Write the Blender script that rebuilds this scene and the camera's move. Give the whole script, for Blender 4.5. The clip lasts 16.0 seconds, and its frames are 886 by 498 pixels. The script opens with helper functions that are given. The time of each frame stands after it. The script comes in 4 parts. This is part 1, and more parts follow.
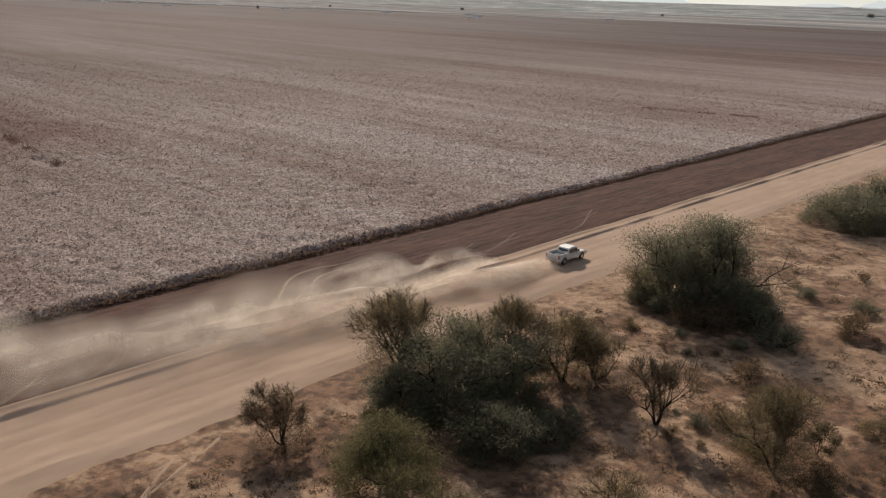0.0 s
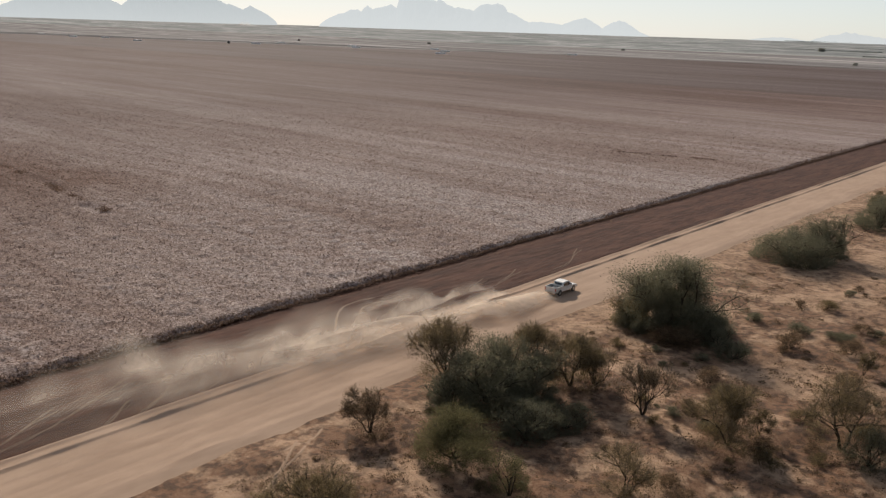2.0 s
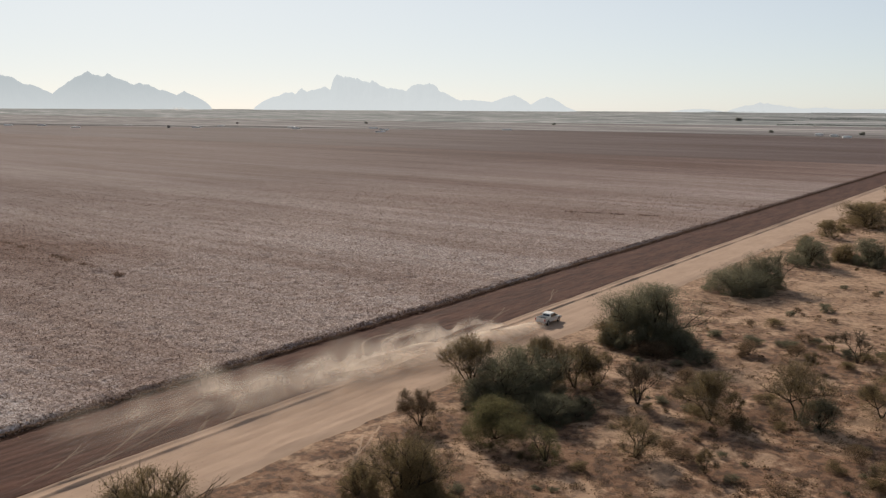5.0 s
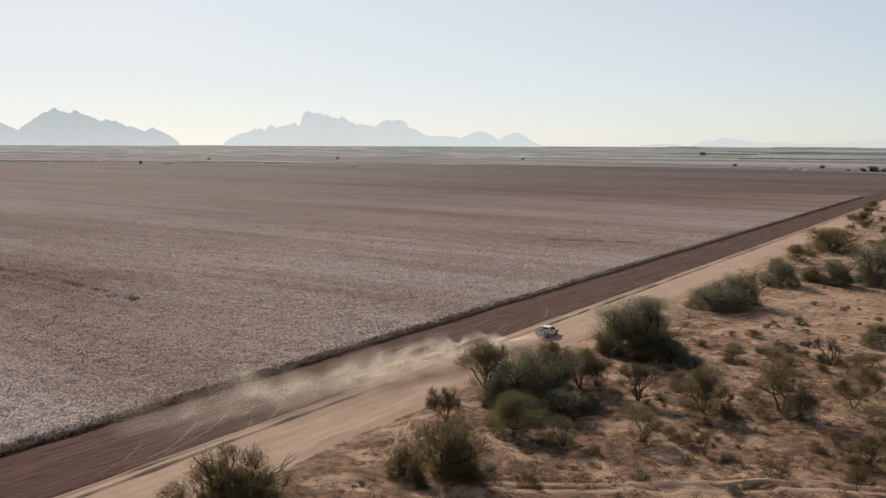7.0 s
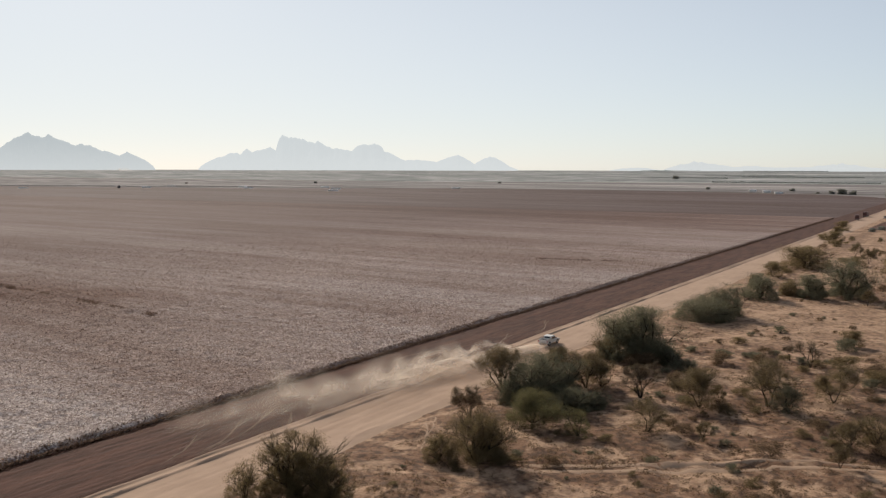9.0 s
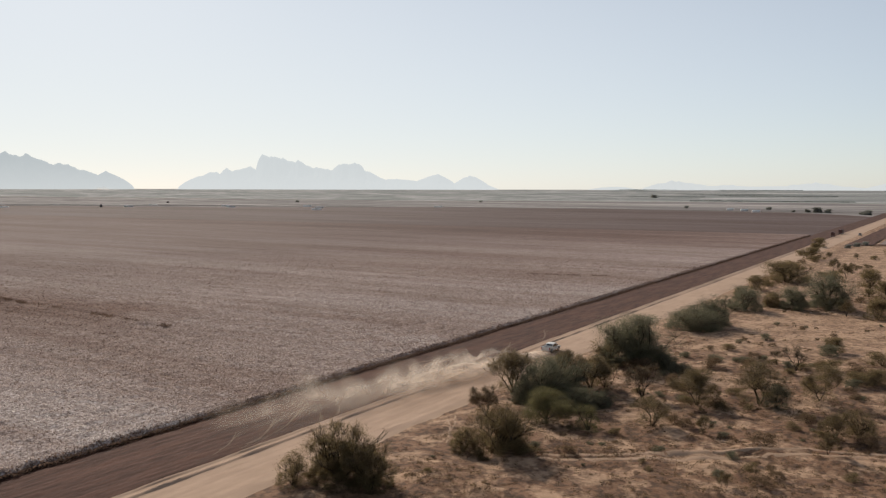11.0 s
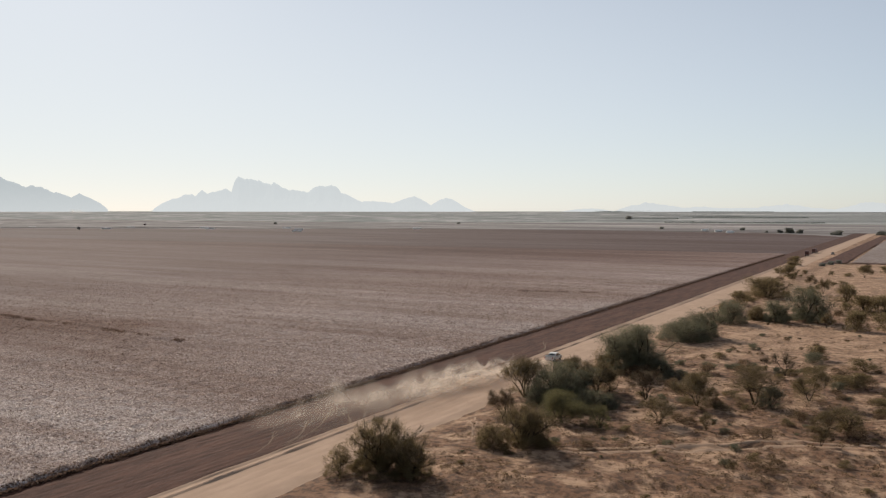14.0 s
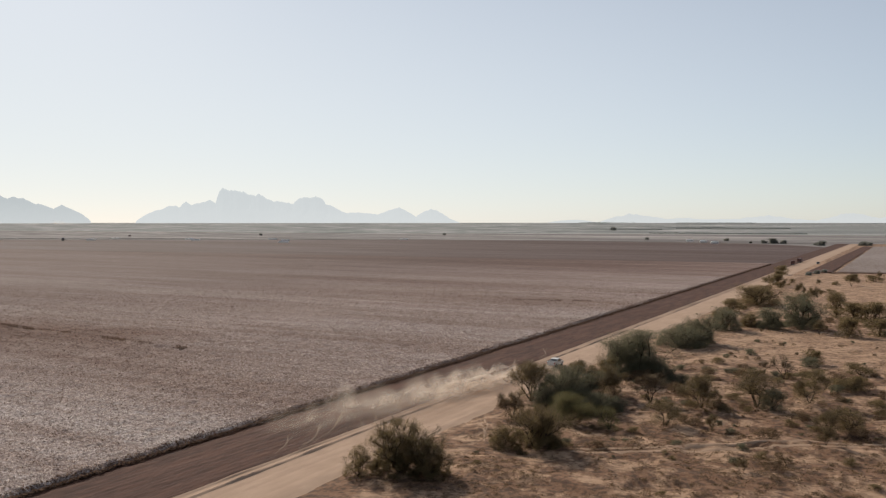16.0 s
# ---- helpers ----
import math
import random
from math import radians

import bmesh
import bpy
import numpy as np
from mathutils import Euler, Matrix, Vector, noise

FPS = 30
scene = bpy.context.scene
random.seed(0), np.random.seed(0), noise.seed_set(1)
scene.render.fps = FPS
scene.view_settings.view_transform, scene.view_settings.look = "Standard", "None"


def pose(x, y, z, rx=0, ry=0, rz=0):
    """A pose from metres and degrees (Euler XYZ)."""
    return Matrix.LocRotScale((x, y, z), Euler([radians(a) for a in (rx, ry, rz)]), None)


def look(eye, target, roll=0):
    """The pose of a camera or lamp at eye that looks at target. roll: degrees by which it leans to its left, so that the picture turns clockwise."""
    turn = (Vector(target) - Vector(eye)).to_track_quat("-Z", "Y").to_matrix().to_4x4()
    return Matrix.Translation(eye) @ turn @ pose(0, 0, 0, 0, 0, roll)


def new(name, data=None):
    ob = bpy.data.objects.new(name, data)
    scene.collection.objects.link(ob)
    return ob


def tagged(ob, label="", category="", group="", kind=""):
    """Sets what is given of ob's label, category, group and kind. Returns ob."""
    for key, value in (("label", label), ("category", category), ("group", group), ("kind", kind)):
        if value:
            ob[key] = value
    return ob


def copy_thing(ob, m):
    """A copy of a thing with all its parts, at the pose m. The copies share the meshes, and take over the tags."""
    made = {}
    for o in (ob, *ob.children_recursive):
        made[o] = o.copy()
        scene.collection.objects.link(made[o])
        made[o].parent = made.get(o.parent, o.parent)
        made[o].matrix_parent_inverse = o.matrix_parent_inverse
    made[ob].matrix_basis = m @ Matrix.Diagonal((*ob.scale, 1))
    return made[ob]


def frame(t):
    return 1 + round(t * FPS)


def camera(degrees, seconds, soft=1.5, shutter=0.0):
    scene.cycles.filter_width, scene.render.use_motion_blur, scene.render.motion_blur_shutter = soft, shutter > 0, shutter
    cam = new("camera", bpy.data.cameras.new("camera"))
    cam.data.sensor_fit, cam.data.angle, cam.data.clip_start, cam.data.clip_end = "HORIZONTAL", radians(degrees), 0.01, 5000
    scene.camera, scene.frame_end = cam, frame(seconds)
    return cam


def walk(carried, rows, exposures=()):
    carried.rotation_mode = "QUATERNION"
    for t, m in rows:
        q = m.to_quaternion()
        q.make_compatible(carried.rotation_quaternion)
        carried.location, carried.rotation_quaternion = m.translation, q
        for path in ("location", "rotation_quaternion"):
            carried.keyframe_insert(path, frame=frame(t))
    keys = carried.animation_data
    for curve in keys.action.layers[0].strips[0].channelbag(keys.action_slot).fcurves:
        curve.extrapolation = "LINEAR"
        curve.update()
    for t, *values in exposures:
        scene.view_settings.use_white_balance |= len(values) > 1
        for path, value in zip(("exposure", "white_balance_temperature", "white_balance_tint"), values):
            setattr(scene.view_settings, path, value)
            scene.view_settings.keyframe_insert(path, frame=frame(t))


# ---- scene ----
F_DEG = math.degrees(2 * math.atan(784 / 1500))
cam = camera(F_DEG, 16.0, soft=1.3)


def view(x, y, z, heading, tilt, lean):
    """A camera pose: heading in degrees from +Y towards +X, tilt upwards, lean to the left."""
    a, b = radians(heading), radians(tilt)
    way = Vector((math.sin(a) * math.cos(b), math.cos(a) * math.cos(b), math.sin(b)))
    eye = Vector((x, y, z))
    return look(eye, eye + way * 100, lean)


PATH = [
    (0.0, 60.89, 70.39, 30.03, -43.312, -16.661, 1.671),
    (0.5, 63.80, 64.49, 33.07, -42.884, -16.560, 2.101),
    (1.0, 66.13, 59.31, 35.04, -42.320, -16.117, 2.227),
    (1.5, 67.97, 54.70, 36.21, -41.666, -15.440, 2.089),
    (2.0, 69.44, 50.50, 36.79, -40.960, -14.616, 1.806),
    (2.5, 70.61, 46.62, 36.96, -40.230, -13.713, 1.462),
    (3.0, 71.57, 42.95, 36.86, -39.499, -12.783, 1.074),
    (3.5, 72.35, 39.43, 36.60, -38.783, -11.864, 0.775),
    (4.0, 73.00, 35.99, 36.26, -38.092, -10.985, 0.486),
    (5.0, 74.05, 29.24, 35.53, -36.813, -9.403, 0.344),
    (6.5, 75.25, 19.15, 34.73, -35.166, -7.533, 0.254),
    (7.0, 75.59, 15.80, 34.57, -34.683, -7.029, 0.195),
    (7.5, 75.90, 12.47, 34.44, -34.228, -6.573, 0.160),
    (8.0, 76.18, 9.18, 34.34, -33.797, -6.155, 0.140),
    (8.5, 76.43, 5.95, 34.26, -33.387, -5.769, 0.130),
    (9.0, 76.64, 2.80, 34.19, -32.996, -5.407, 0.126),
    (10.0, 76.94, -3.18, 34.02, -32.263, -4.735, 0.122),
    (11.5, 77.03, -11.08, 33.68, -31.272, -3.823, 0.096),
    (12.0, 76.95, -13.36, 33.55, -30.971, -3.546, 0.071),
    (12.5, 76.81, -15.45, 33.40, -30.685, -3.286, 0.049),
    (13.0, 76.60, -17.34, 33.26, -30.413, -3.044, 0.032),
    (13.5, 76.32, -19.04, 33.11, -30.154, -2.823, 0.023),
    (14.0, 75.96, -20.54, 32.96, -29.904, -2.622, 0.020),
    (14.5, 75.51, -21.84, 32.81, -29.657, -2.435, 0.024),
    (15.0, 74.97, -22.97, 32.63, -29.405, -2.254, 0.028),
    (15.5, 74.31, -23.92, 32.40, -29.136, -2.066, 0.021),
    (16.0, 73.51, -24.72, 32.09, -28.831, -1.846, -0.013),
]
walk(cam, [(r[0], view(*r[1:])) for r in PATH], [(0.0, 0.0), (4.0, 0.0), (9.0, 0.02), (16.0, 0.0)])

# ---- world and sun ----
SUN_AZ, SUN_EL = radians(-57), radians(29)   # azimuth from +Y towards +X
world = bpy.data.worlds.new("world")
scene.world = world
world.use_nodes = True
wn = world.node_tree
sky = wn.nodes.new("ShaderNodeTexSky")
sky.sky_type, sky.sun_disc = "NISHITA", False
sky.sun_elevation, sky.sun_rotation = SUN_EL, SUN_AZ
sky.air_density, sky.dust_density, sky.ozone_density, sky.altitude = 0.8, 0.45, 1.6, 300
bg = wn.nodes["Background"]
bg.inputs["Strength"].default_value = 0.084
haze = wn.nodes.new("ShaderNodeMix")   # pale dust haze over the blue
haze.data_type = "RGBA"
up = wn.nodes.new("ShaderNodeTexCoord")
height = wn.nodes.new("ShaderNodeSeparateXYZ")
fall = wn.nodes.new("ShaderNodeMapRange")   # dust haze thins out from the horizon to the zenith
fall.interpolation_type = "SMOOTHSTEP"
fall.inputs["From Min"].default_value, fall.inputs["From Max"].default_value = 0.02, 0.5
fall.inputs["To Min"].default_value, fall.inputs["To Max"].default_value = 0.86, 0.38
wn.links.new(up.outputs["Generated"], height.inputs[0])
wn.links.new(height.outputs["Z"], fall.inputs["Value"])
towards = wn.nodes.new("ShaderNodeVectorMath")   # the haze glows most towards the sun
towards.operation = "DOT_PRODUCT"
towards.inputs[1].default_value = (math.sin(SUN_AZ) * math.cos(SUN_EL), math.cos(SUN_AZ) * math.cos(SUN_EL), math.sin(SUN_EL))
glare = wn.nodes.new("ShaderNodeMapRange")
glare.inputs["From Min"].default_value, glare.inputs["From Max"].default_value = 0.5, 0.95
glare.inputs["To Min"].default_value, glare.inputs["To Max"].default_value = 0.56, 1.0
share = wn.nodes.new("ShaderNodeMath")
share.operation = "MULTIPLY"
wn.links.new(up.outputs["Generated"], towards.inputs[0])
wn.links.new(towards.outputs["Value"], glare.inputs["Value"])
wn.links.new(fall.outputs[0], share.inputs[0])
wn.links.new(glare.outputs[0], share.inputs[1])
wn.links.new(share.outputs[0], haze.inputs[0])
haze.inputs[7].default_value = (9.3, 9.6, 9.64, 1)
wn.links.new(sky.outputs[0], haze.inputs[6])
wn.links.new(haze.outputs[2], bg.inputs["Color"])
sun_data = bpy.data.lights.new("sun", "SUN")
sun_data.energy, sun_data.angle, sun_data.color = 5.0, radians(0.7), (1.0, 0.89, 0.765)
sun = new("sun", sun_data)
to_sun = Vector((math.sin(SUN_AZ) * math.cos(SUN_EL), math.cos(SUN_AZ) * math.cos(SUN_EL), math.sin(SUN_EL)))
sun.matrix_world = look(to_sun * 300, (0, 0, 0))


# ---- materials ----
def node_mat(name):
    m = bpy.data.materials.new(name)
    m.use_nodes = True
    return m, m.node_tree, m.node_tree.nodes["Principled BSDF"]


def ramp(nt, fac, stops):
    r = nt.nodes.new("ShaderNodeValToRGB")
    r.color_ramp.elements[0].position, r.color_ramp.elements[0].color = stops[0][0], (*stops[0][1], 1)
    r.color_ramp.elements[1].position, r.color_ramp.elements[1].color = stops[-1][0], (*stops[-1][1], 1)
    for p, c in stops[1:-1]:
        r.color_ramp.elements.new(p).color = (*c, 1)
    nt.links.new(fac, r.inputs[0])
    return r.outputs[0]


def noise_tex(nt, vec, scale, detail=5, rough=0.6, stretch=None):
    if stretch:
        mp = nt.nodes.new("ShaderNodeMapping")
        mp.inputs["Scale"].default_value = stretch
        nt.links.new(vec, mp.inputs[0])
        vec = mp.outputs[0]
    n = nt.nodes.new("ShaderNodeTexNoise")
    n.inputs["Scale"].default_value, n.inputs["Detail"].default_value, n.inputs["Roughness"].default_value = scale, detail, rough
    nt.links.new(vec, n.inputs["Vector"])
    return n.outputs[0]


def mixed(nt, fac, a, b, kind="MIX"):
    m = nt.nodes.new("ShaderNodeMix")
    m.data_type, m.blend_type = "RGBA", kind
    for sock, v in ((m.inputs[0], fac), (m.inputs[6], a), (m.inputs[7], b)):
        if isinstance(v, (int, float)):
            sock.default_value = v
        elif isinstance(v, tuple):
            sock.default_value = (*v, 1)
        else:
            nt.links.new(v, sock)
    return m.outputs[2]


def position(nt):
    return nt.nodes.new("ShaderNodeNewGeometry").outputs["Position"]


def bumped(nt, bsdf, height, strength, dist):
    b = nt.nodes.new("ShaderNodeBump")
    b.inputs["Strength"].default_value, b.inputs["Distance"].default_value = strength, dist
    nt.links.new(height, b.inputs["Height"])
    nt.links.new(b.outputs[0], bsdf.inputs["Normal"])


def earth(name, fine, coarse, fine_scale, coarse_scale, bump=0.5, dist=0.1, stretch=None, rough=0.95):
    """Soil: a fine ramp multiplied by broad patches, with relief."""
    m, nt, b = node_mat(name)
    p = position(nt)
    n1 = noise_tex(nt, p, fine_scale, 8, 0.7, stretch)
    n2 = noise_tex(nt, p, coarse_scale, 6, 0.65, stretch)
    c1, c2 = ramp(nt, n1, fine), ramp(nt, n2, coarse)
    col = mixed(nt, 0.5, c1, c2)
    nt.links.new(col, b.inputs["Base Color"])
    b.inputs["Roughness"].default_value = rough
    b.inputs["Specular IOR Level"].default_value = 0.15
    bumped(nt, b, n1, bump, dist)
    return m


def foliage(name, stops, rough=0.7, through_light=0.62):
    """Leaves: each sprig takes its own tone, patches over the crown."""
    m, nt, b = node_mat(name)
    g = nt.nodes.new("ShaderNodeNewGeometry")
    col = ramp(nt, g.outputs["Random Per Island"], stops)
    n = noise_tex(nt, g.outputs["Position"], 0.9, 3)
    tone = ramp(nt, n, [(0.35, (0.82, 0.82, 0.82)), (0.65, (1.0, 1.0, 1.0))])
    col = mixed(nt, 1.0, col, tone, "MULTIPLY")
    nt.links.new(col, b.inputs["Base Color"])
    b.inputs["Roughness"].default_value = rough
    b.inputs["Specular IOR Level"].default_value = 0.2
    if through_light:
        tr = nt.nodes.new("ShaderNodeBsdfTranslucent")
        mix = nt.nodes.new("ShaderNodeMixShader")
        mix.inputs[0].default_value = through_light
        nt.links.new(col, tr.inputs["Color"])
        nt.links.new(b.outputs[0], mix.inputs[1])
        nt.links.new(tr.outputs[0], mix.inputs[2])
        nt.links.new(mix.outputs[0], nt.nodes["Material Output"].inputs["Surface"])
    return m


def plain(name, col, rough=0.5, metal=0.0, var=0.12, scale=6.0, coat=0.0):
    m, nt, b = node_mat(name)
    n = noise_tex(nt, position(nt), scale, 5)
    lo, hi = tuple(c * (1 - var) for c in col), tuple(min(1, c * (1 + var)) for c in col)
    nt.links.new(ramp(nt, n, [(0.3, lo), (0.7, hi)]), b.inputs["Base Color"])
    r = nt.nodes.new("ShaderNodeMapRange")
    r.inputs["To Min"].default_value, r.inputs["To Max"].default_value = rough * 0.8, min(1, rough * 1.25)
    nt.links.new(n, r.inputs["Value"])
    nt.links.new(r.outputs[0], b.inputs["Roughness"])
    b.inputs["Metallic"].default_value, b.inputs["Coat Weight"].default_value = metal, coat
    return m


def arith(nt, kind, a, b):
    m = nt.nodes.new("ShaderNodeMath")
    m.operation = kind
    for k, v in enumerate((a, b)):
        if isinstance(v, (int, float)):
            m.inputs[k].default_value = v
        else:
            nt.links.new(v, m.inputs[k])
    return m.outputs[0]


def zone(nt, p, wobble, x0, x1, y0, y1, soft):
    """1 within a ragged rectangle of the plan, falling to 0 over a soft edge."""
    xyz = nt.nodes.new("ShaderNodeSeparateXYZ")
    nt.links.new(p, xyz.inputs[0])
    out = None
    for k, lo, hi in ((0, x0, x1), (1, y0, y1)):
        q = arith(nt, "ADD", xyz.outputs[k], wobble)
        inside = arith(nt, "MINIMUM", arith(nt, "SUBTRACT", q, lo), arith(nt, "SUBTRACT", hi, q))
        out = inside if out is None else arith(nt, "MINIMUM", out, inside)
    m = nt.nodes.new("ShaderNodeMapRange")
    m.inputs["From Min"].default_value, m.inputs["From Max"].default_value = -soft, soft
    nt.links.new(out, m.inputs["Value"])
    return m.outputs[0]


def desert_soil():
    """Red-brown crust with dark litter, and pinkish tan sand in washes and open flats."""
    m, nt, b = node_mat("desert_soil")
    p = position(nt)
    grain = noise_tex(nt, p, 3.2, 6, 0.7)
    clods = noise_tex(nt, p, 0.8, 8, 0.74)
    beds = noise_tex(nt, p, 0.13, 11, 0.7)
    wobble = arith(nt, "MULTIPLY", arith(nt, "SUBTRACT", noise_tex(nt, p, 0.12, 6, 0.65), 0.5), 26)
    flats = zone(nt, p, wobble, 28, 90, 172, 240, 5)
    flats = arith(nt, "MAXIMUM", flats, zone(nt, p, wobble, 33, 48, 138, 149, 3))
    flats = arith(nt, "MAXIMUM", flats, zone(nt, p, wobble, 24, 200, 280, 560, 8))
    flats = arith(nt, "MAXIMUM", flats, zone(nt, p, wobble, 8, 19, 116, 700, 4))
    sand = ramp(nt, grain, [(0.3, (0.306, 0.191, 0.118)), (0.7, (0.45, 0.303, 0.199))])
    crust = ramp(nt, grain, [(0.3, (0.130, 0.070, 0.041)), (0.7, (0.262, 0.151, 0.090))])
    litter = ramp(nt, grain, [(0.3, (0.052, 0.031, 0.021)), (0.7, (0.125, 0.076, 0.050))])
    pale = arith(nt, "ADD", ramp(nt, beds, [(0.49, (0, 0, 0)), (0.565, (1, 1, 1))]), arith(nt, "MULTIPLY", flats, 0.5))
    pale = arith(nt, "MINIMUM", pale, 1.0)
    col = mixed(nt, pale, crust, sand)
    strewn = ramp(nt, clods, [(0.485, (0, 0, 0)), (0.545, (1, 1, 1))])
    strewn = arith(nt, "MULTIPLY", strewn, arith(nt, "SUBTRACT", 0.95, arith(nt, "MULTIPLY", pale, 0.55)))
    col = mixed(nt, strewn, col, litter)
    nt.links.new(col, b.inputs["Base Color"])
    b.inputs["Roughness"].default_value = 0.95
    b.inputs["Specular IOR Level"].default_value = 0.15
    bumped(nt, b, clods, 0.9, 0.35)
    return m


def plain_bands(name, stops, width):
    """Far farmland seen edge on: thin bands of crop, fallow and stubble."""
    m, nt, b = node_mat(name)
    p = position(nt)
    n1 = noise_tex(nt, p, 1.0, 7, 0.74, (width * 0.09, width, 1))
    n2 = noise_tex(nt, p, 1.0, 3, 0.5, (width * 0.02, width * 0.16, 1))
    col = mixed(nt, 1.0, ramp(nt, n1, stops), ramp(nt, n2, [(0.35, (0.78, 0.78, 0.79)), (0.65, (1.05, 1.04, 1.02))]), "MULTIPLY")
    nt.links.new(col, b.inputs["Base Color"])
    b.inputs["Roughness"].default_value = 1.0
    b.inputs["Specular IOR Level"].default_value = 0.05
    return m


M_SCRUB = desert_soil()
M_ROAD = earth("packed_dirt_road", [(0.3, (0.299, 0.201, 0.139)), (0.7, (0.410, 0.287, 0.203))],
               [(0.3, (0.271, 0.182, 0.125)), (0.7, (0.439, 0.310, 0.221))], 1.1, 0.35, 0.2, 0.05, stretch=(0.8, 0.22, 1.0))
M_BARE = earth("dark_tilled_soil", [(0.3, (0.0323, 0.0126, 0.0078)), (0.7, (0.0988, 0.0437, 0.0280))],
               [(0.38, (0.0304, 0.0122, 0.0076)), (0.62, (0.0988, 0.0445, 0.0288))], 1.6, 0.4, 1.0, 0.2, stretch=(1.0, 0.14, 1.0))
M_TRACK = earth("pale_tyre_mark", [(0.3, (0.177, 0.122, 0.0892)), (0.7, (0.246, 0.177, 0.13))],
                [(0.3, (0.164, 0.117, 0.0845)), (0.7, (0.246, 0.177, 0.13))], 3, 0.6, 0.4, 0.05)
M_FAINT = earth("faint_tyre_mark", [(0.3, (0.075, 0.045, 0.031)), (0.7, (0.215, 0.148, 0.108))],
                [(0.3, (0.085, 0.052, 0.036)), (0.7, (0.20, 0.138, 0.10))], 2, 0.5, 0.4, 0.05)
M_SAND = earth("pale_trail_sand", [(0.3, (0.28, 0.185, 0.121)), (0.7, (0.364, 0.251, 0.171))],
               [(0.3, (0.252, 0.165, 0.108)), (0.7, (0.378, 0.264, 0.18))], 2, 0.3, 0.5, 0.08)


def browned_and_backlit(nt, p):
    """Browner cotton far in from the road, its backlit darkening painted into the colour."""
    x = nt.nodes.new("ShaderNodeSeparateXYZ")
    nt.links.new(p, x.inputs[0])
    wob = arith(nt, "ADD", arith(nt, "MULTIPLY", noise_tex(nt, p, 0.012, 4), 160), x.outputs[0])
    r = nt.nodes.new("ShaderNodeMapRange")
    r.inputs["From Min"].default_value, r.inputs["From Max"].default_value = -170, 60
    nt.links.new(wob, r.inputs["Value"])
    thin = ramp(nt, r.outputs[0], [(0.0, (0.56, 0.505, 0.50)), (0.6, (0.80, 0.76, 0.75)), (1.0, (1.0, 1.0, 1.0))])

    # sparse brown growth towards the far end of the rows
    late = nt.nodes.new("ShaderNodeMapRange")
    late.inputs["From Min"].default_value, late.inputs["From Max"].default_value = 300, 640
    nt.links.new(arith(nt, "ADD", x.outputs[1], arith(nt, "MULTIPLY", noise_tex(nt, p, 0.02, 4), 120)), late.inputs["Value"])
    thin = mixed(nt, 1.0, thin, ramp(nt, late.outputs[0], [(0.0, (1.0, 1.0, 1.0)), (1.0, (0.60, 0.51, 0.485))]), "MULTIPLY")
    # a brown, half-dead patch round the broken rows
    swing = arith(nt, "MULTIPLY", noise_tex(nt, p, 0.03, 4), 50)
    away = arith(nt, "DIVIDE", arith(nt, "ABSOLUTE", arith(nt, "SUBTRACT", arith(nt, "ADD", x.outputs[1], swing), 160), 0), 24)
    side = arith(nt, "DIVIDE", arith(nt, "ADD", arith(nt, "ADD", x.outputs[0], swing), 105), 40)
    patch = arith(nt, "MAXIMUM", away, side)
    return mixed(nt, 1.0, thin, ramp(nt, patch, [(0.2, (0.62, 0.50, 0.44)), (1.0, (1.0, 1.0, 1.0))]), "MULTIPLY")


def crop_top(name, dark, mid, light, fine, streak, gain, thin=False, relief=0.6):
    """The far canopy of a cotton crop: specks of lint over brown stalks, streaked along the rows."""
    m, nt, b = node_mat(name)
    p = position(nt)
    n1 = noise_tex(nt, p, fine, 4, 0.85)
    n2 = noise_tex(nt, p, 1.0, 6, 0.65, streak)
    n3 = noise_tex(nt, p, 1.0, 4, 0.6, (streak[0] * 0.22, streak[1] * 0.16, 1))
    base = ramp(nt, n1, [(0.36, dark), (0.5, mid), (0.62, light)])
    s = ramp(nt, n2, [(0.36, (0.74, 0.665, 0.63)), (0.60, (1.0, 1.0, 1.0))])
    s2 = ramp(nt, n3, [(0.36, (0.72, 0.64, 0.60)), (0.62, (1.0, 1.0, 1.0))])
    col = mixed(nt, 1.0, mixed(nt, gain, base, s, "MULTIPLY"), s2, "MULTIPLY")
    # brown tone plus painted backlit darkening away from the road
    if thin:
        col = mixed(nt, 1.0, col, browned_and_backlit(nt, p), "MULTIPLY")
    nt.links.new(col, b.inputs["Base Color"])
    b.inputs["Roughness"].default_value = 0.95
    b.inputs["Specular IOR Level"].default_value = 0.1
    if relief:
        bumped(nt, b, n1, relief, 0.25)
    return m


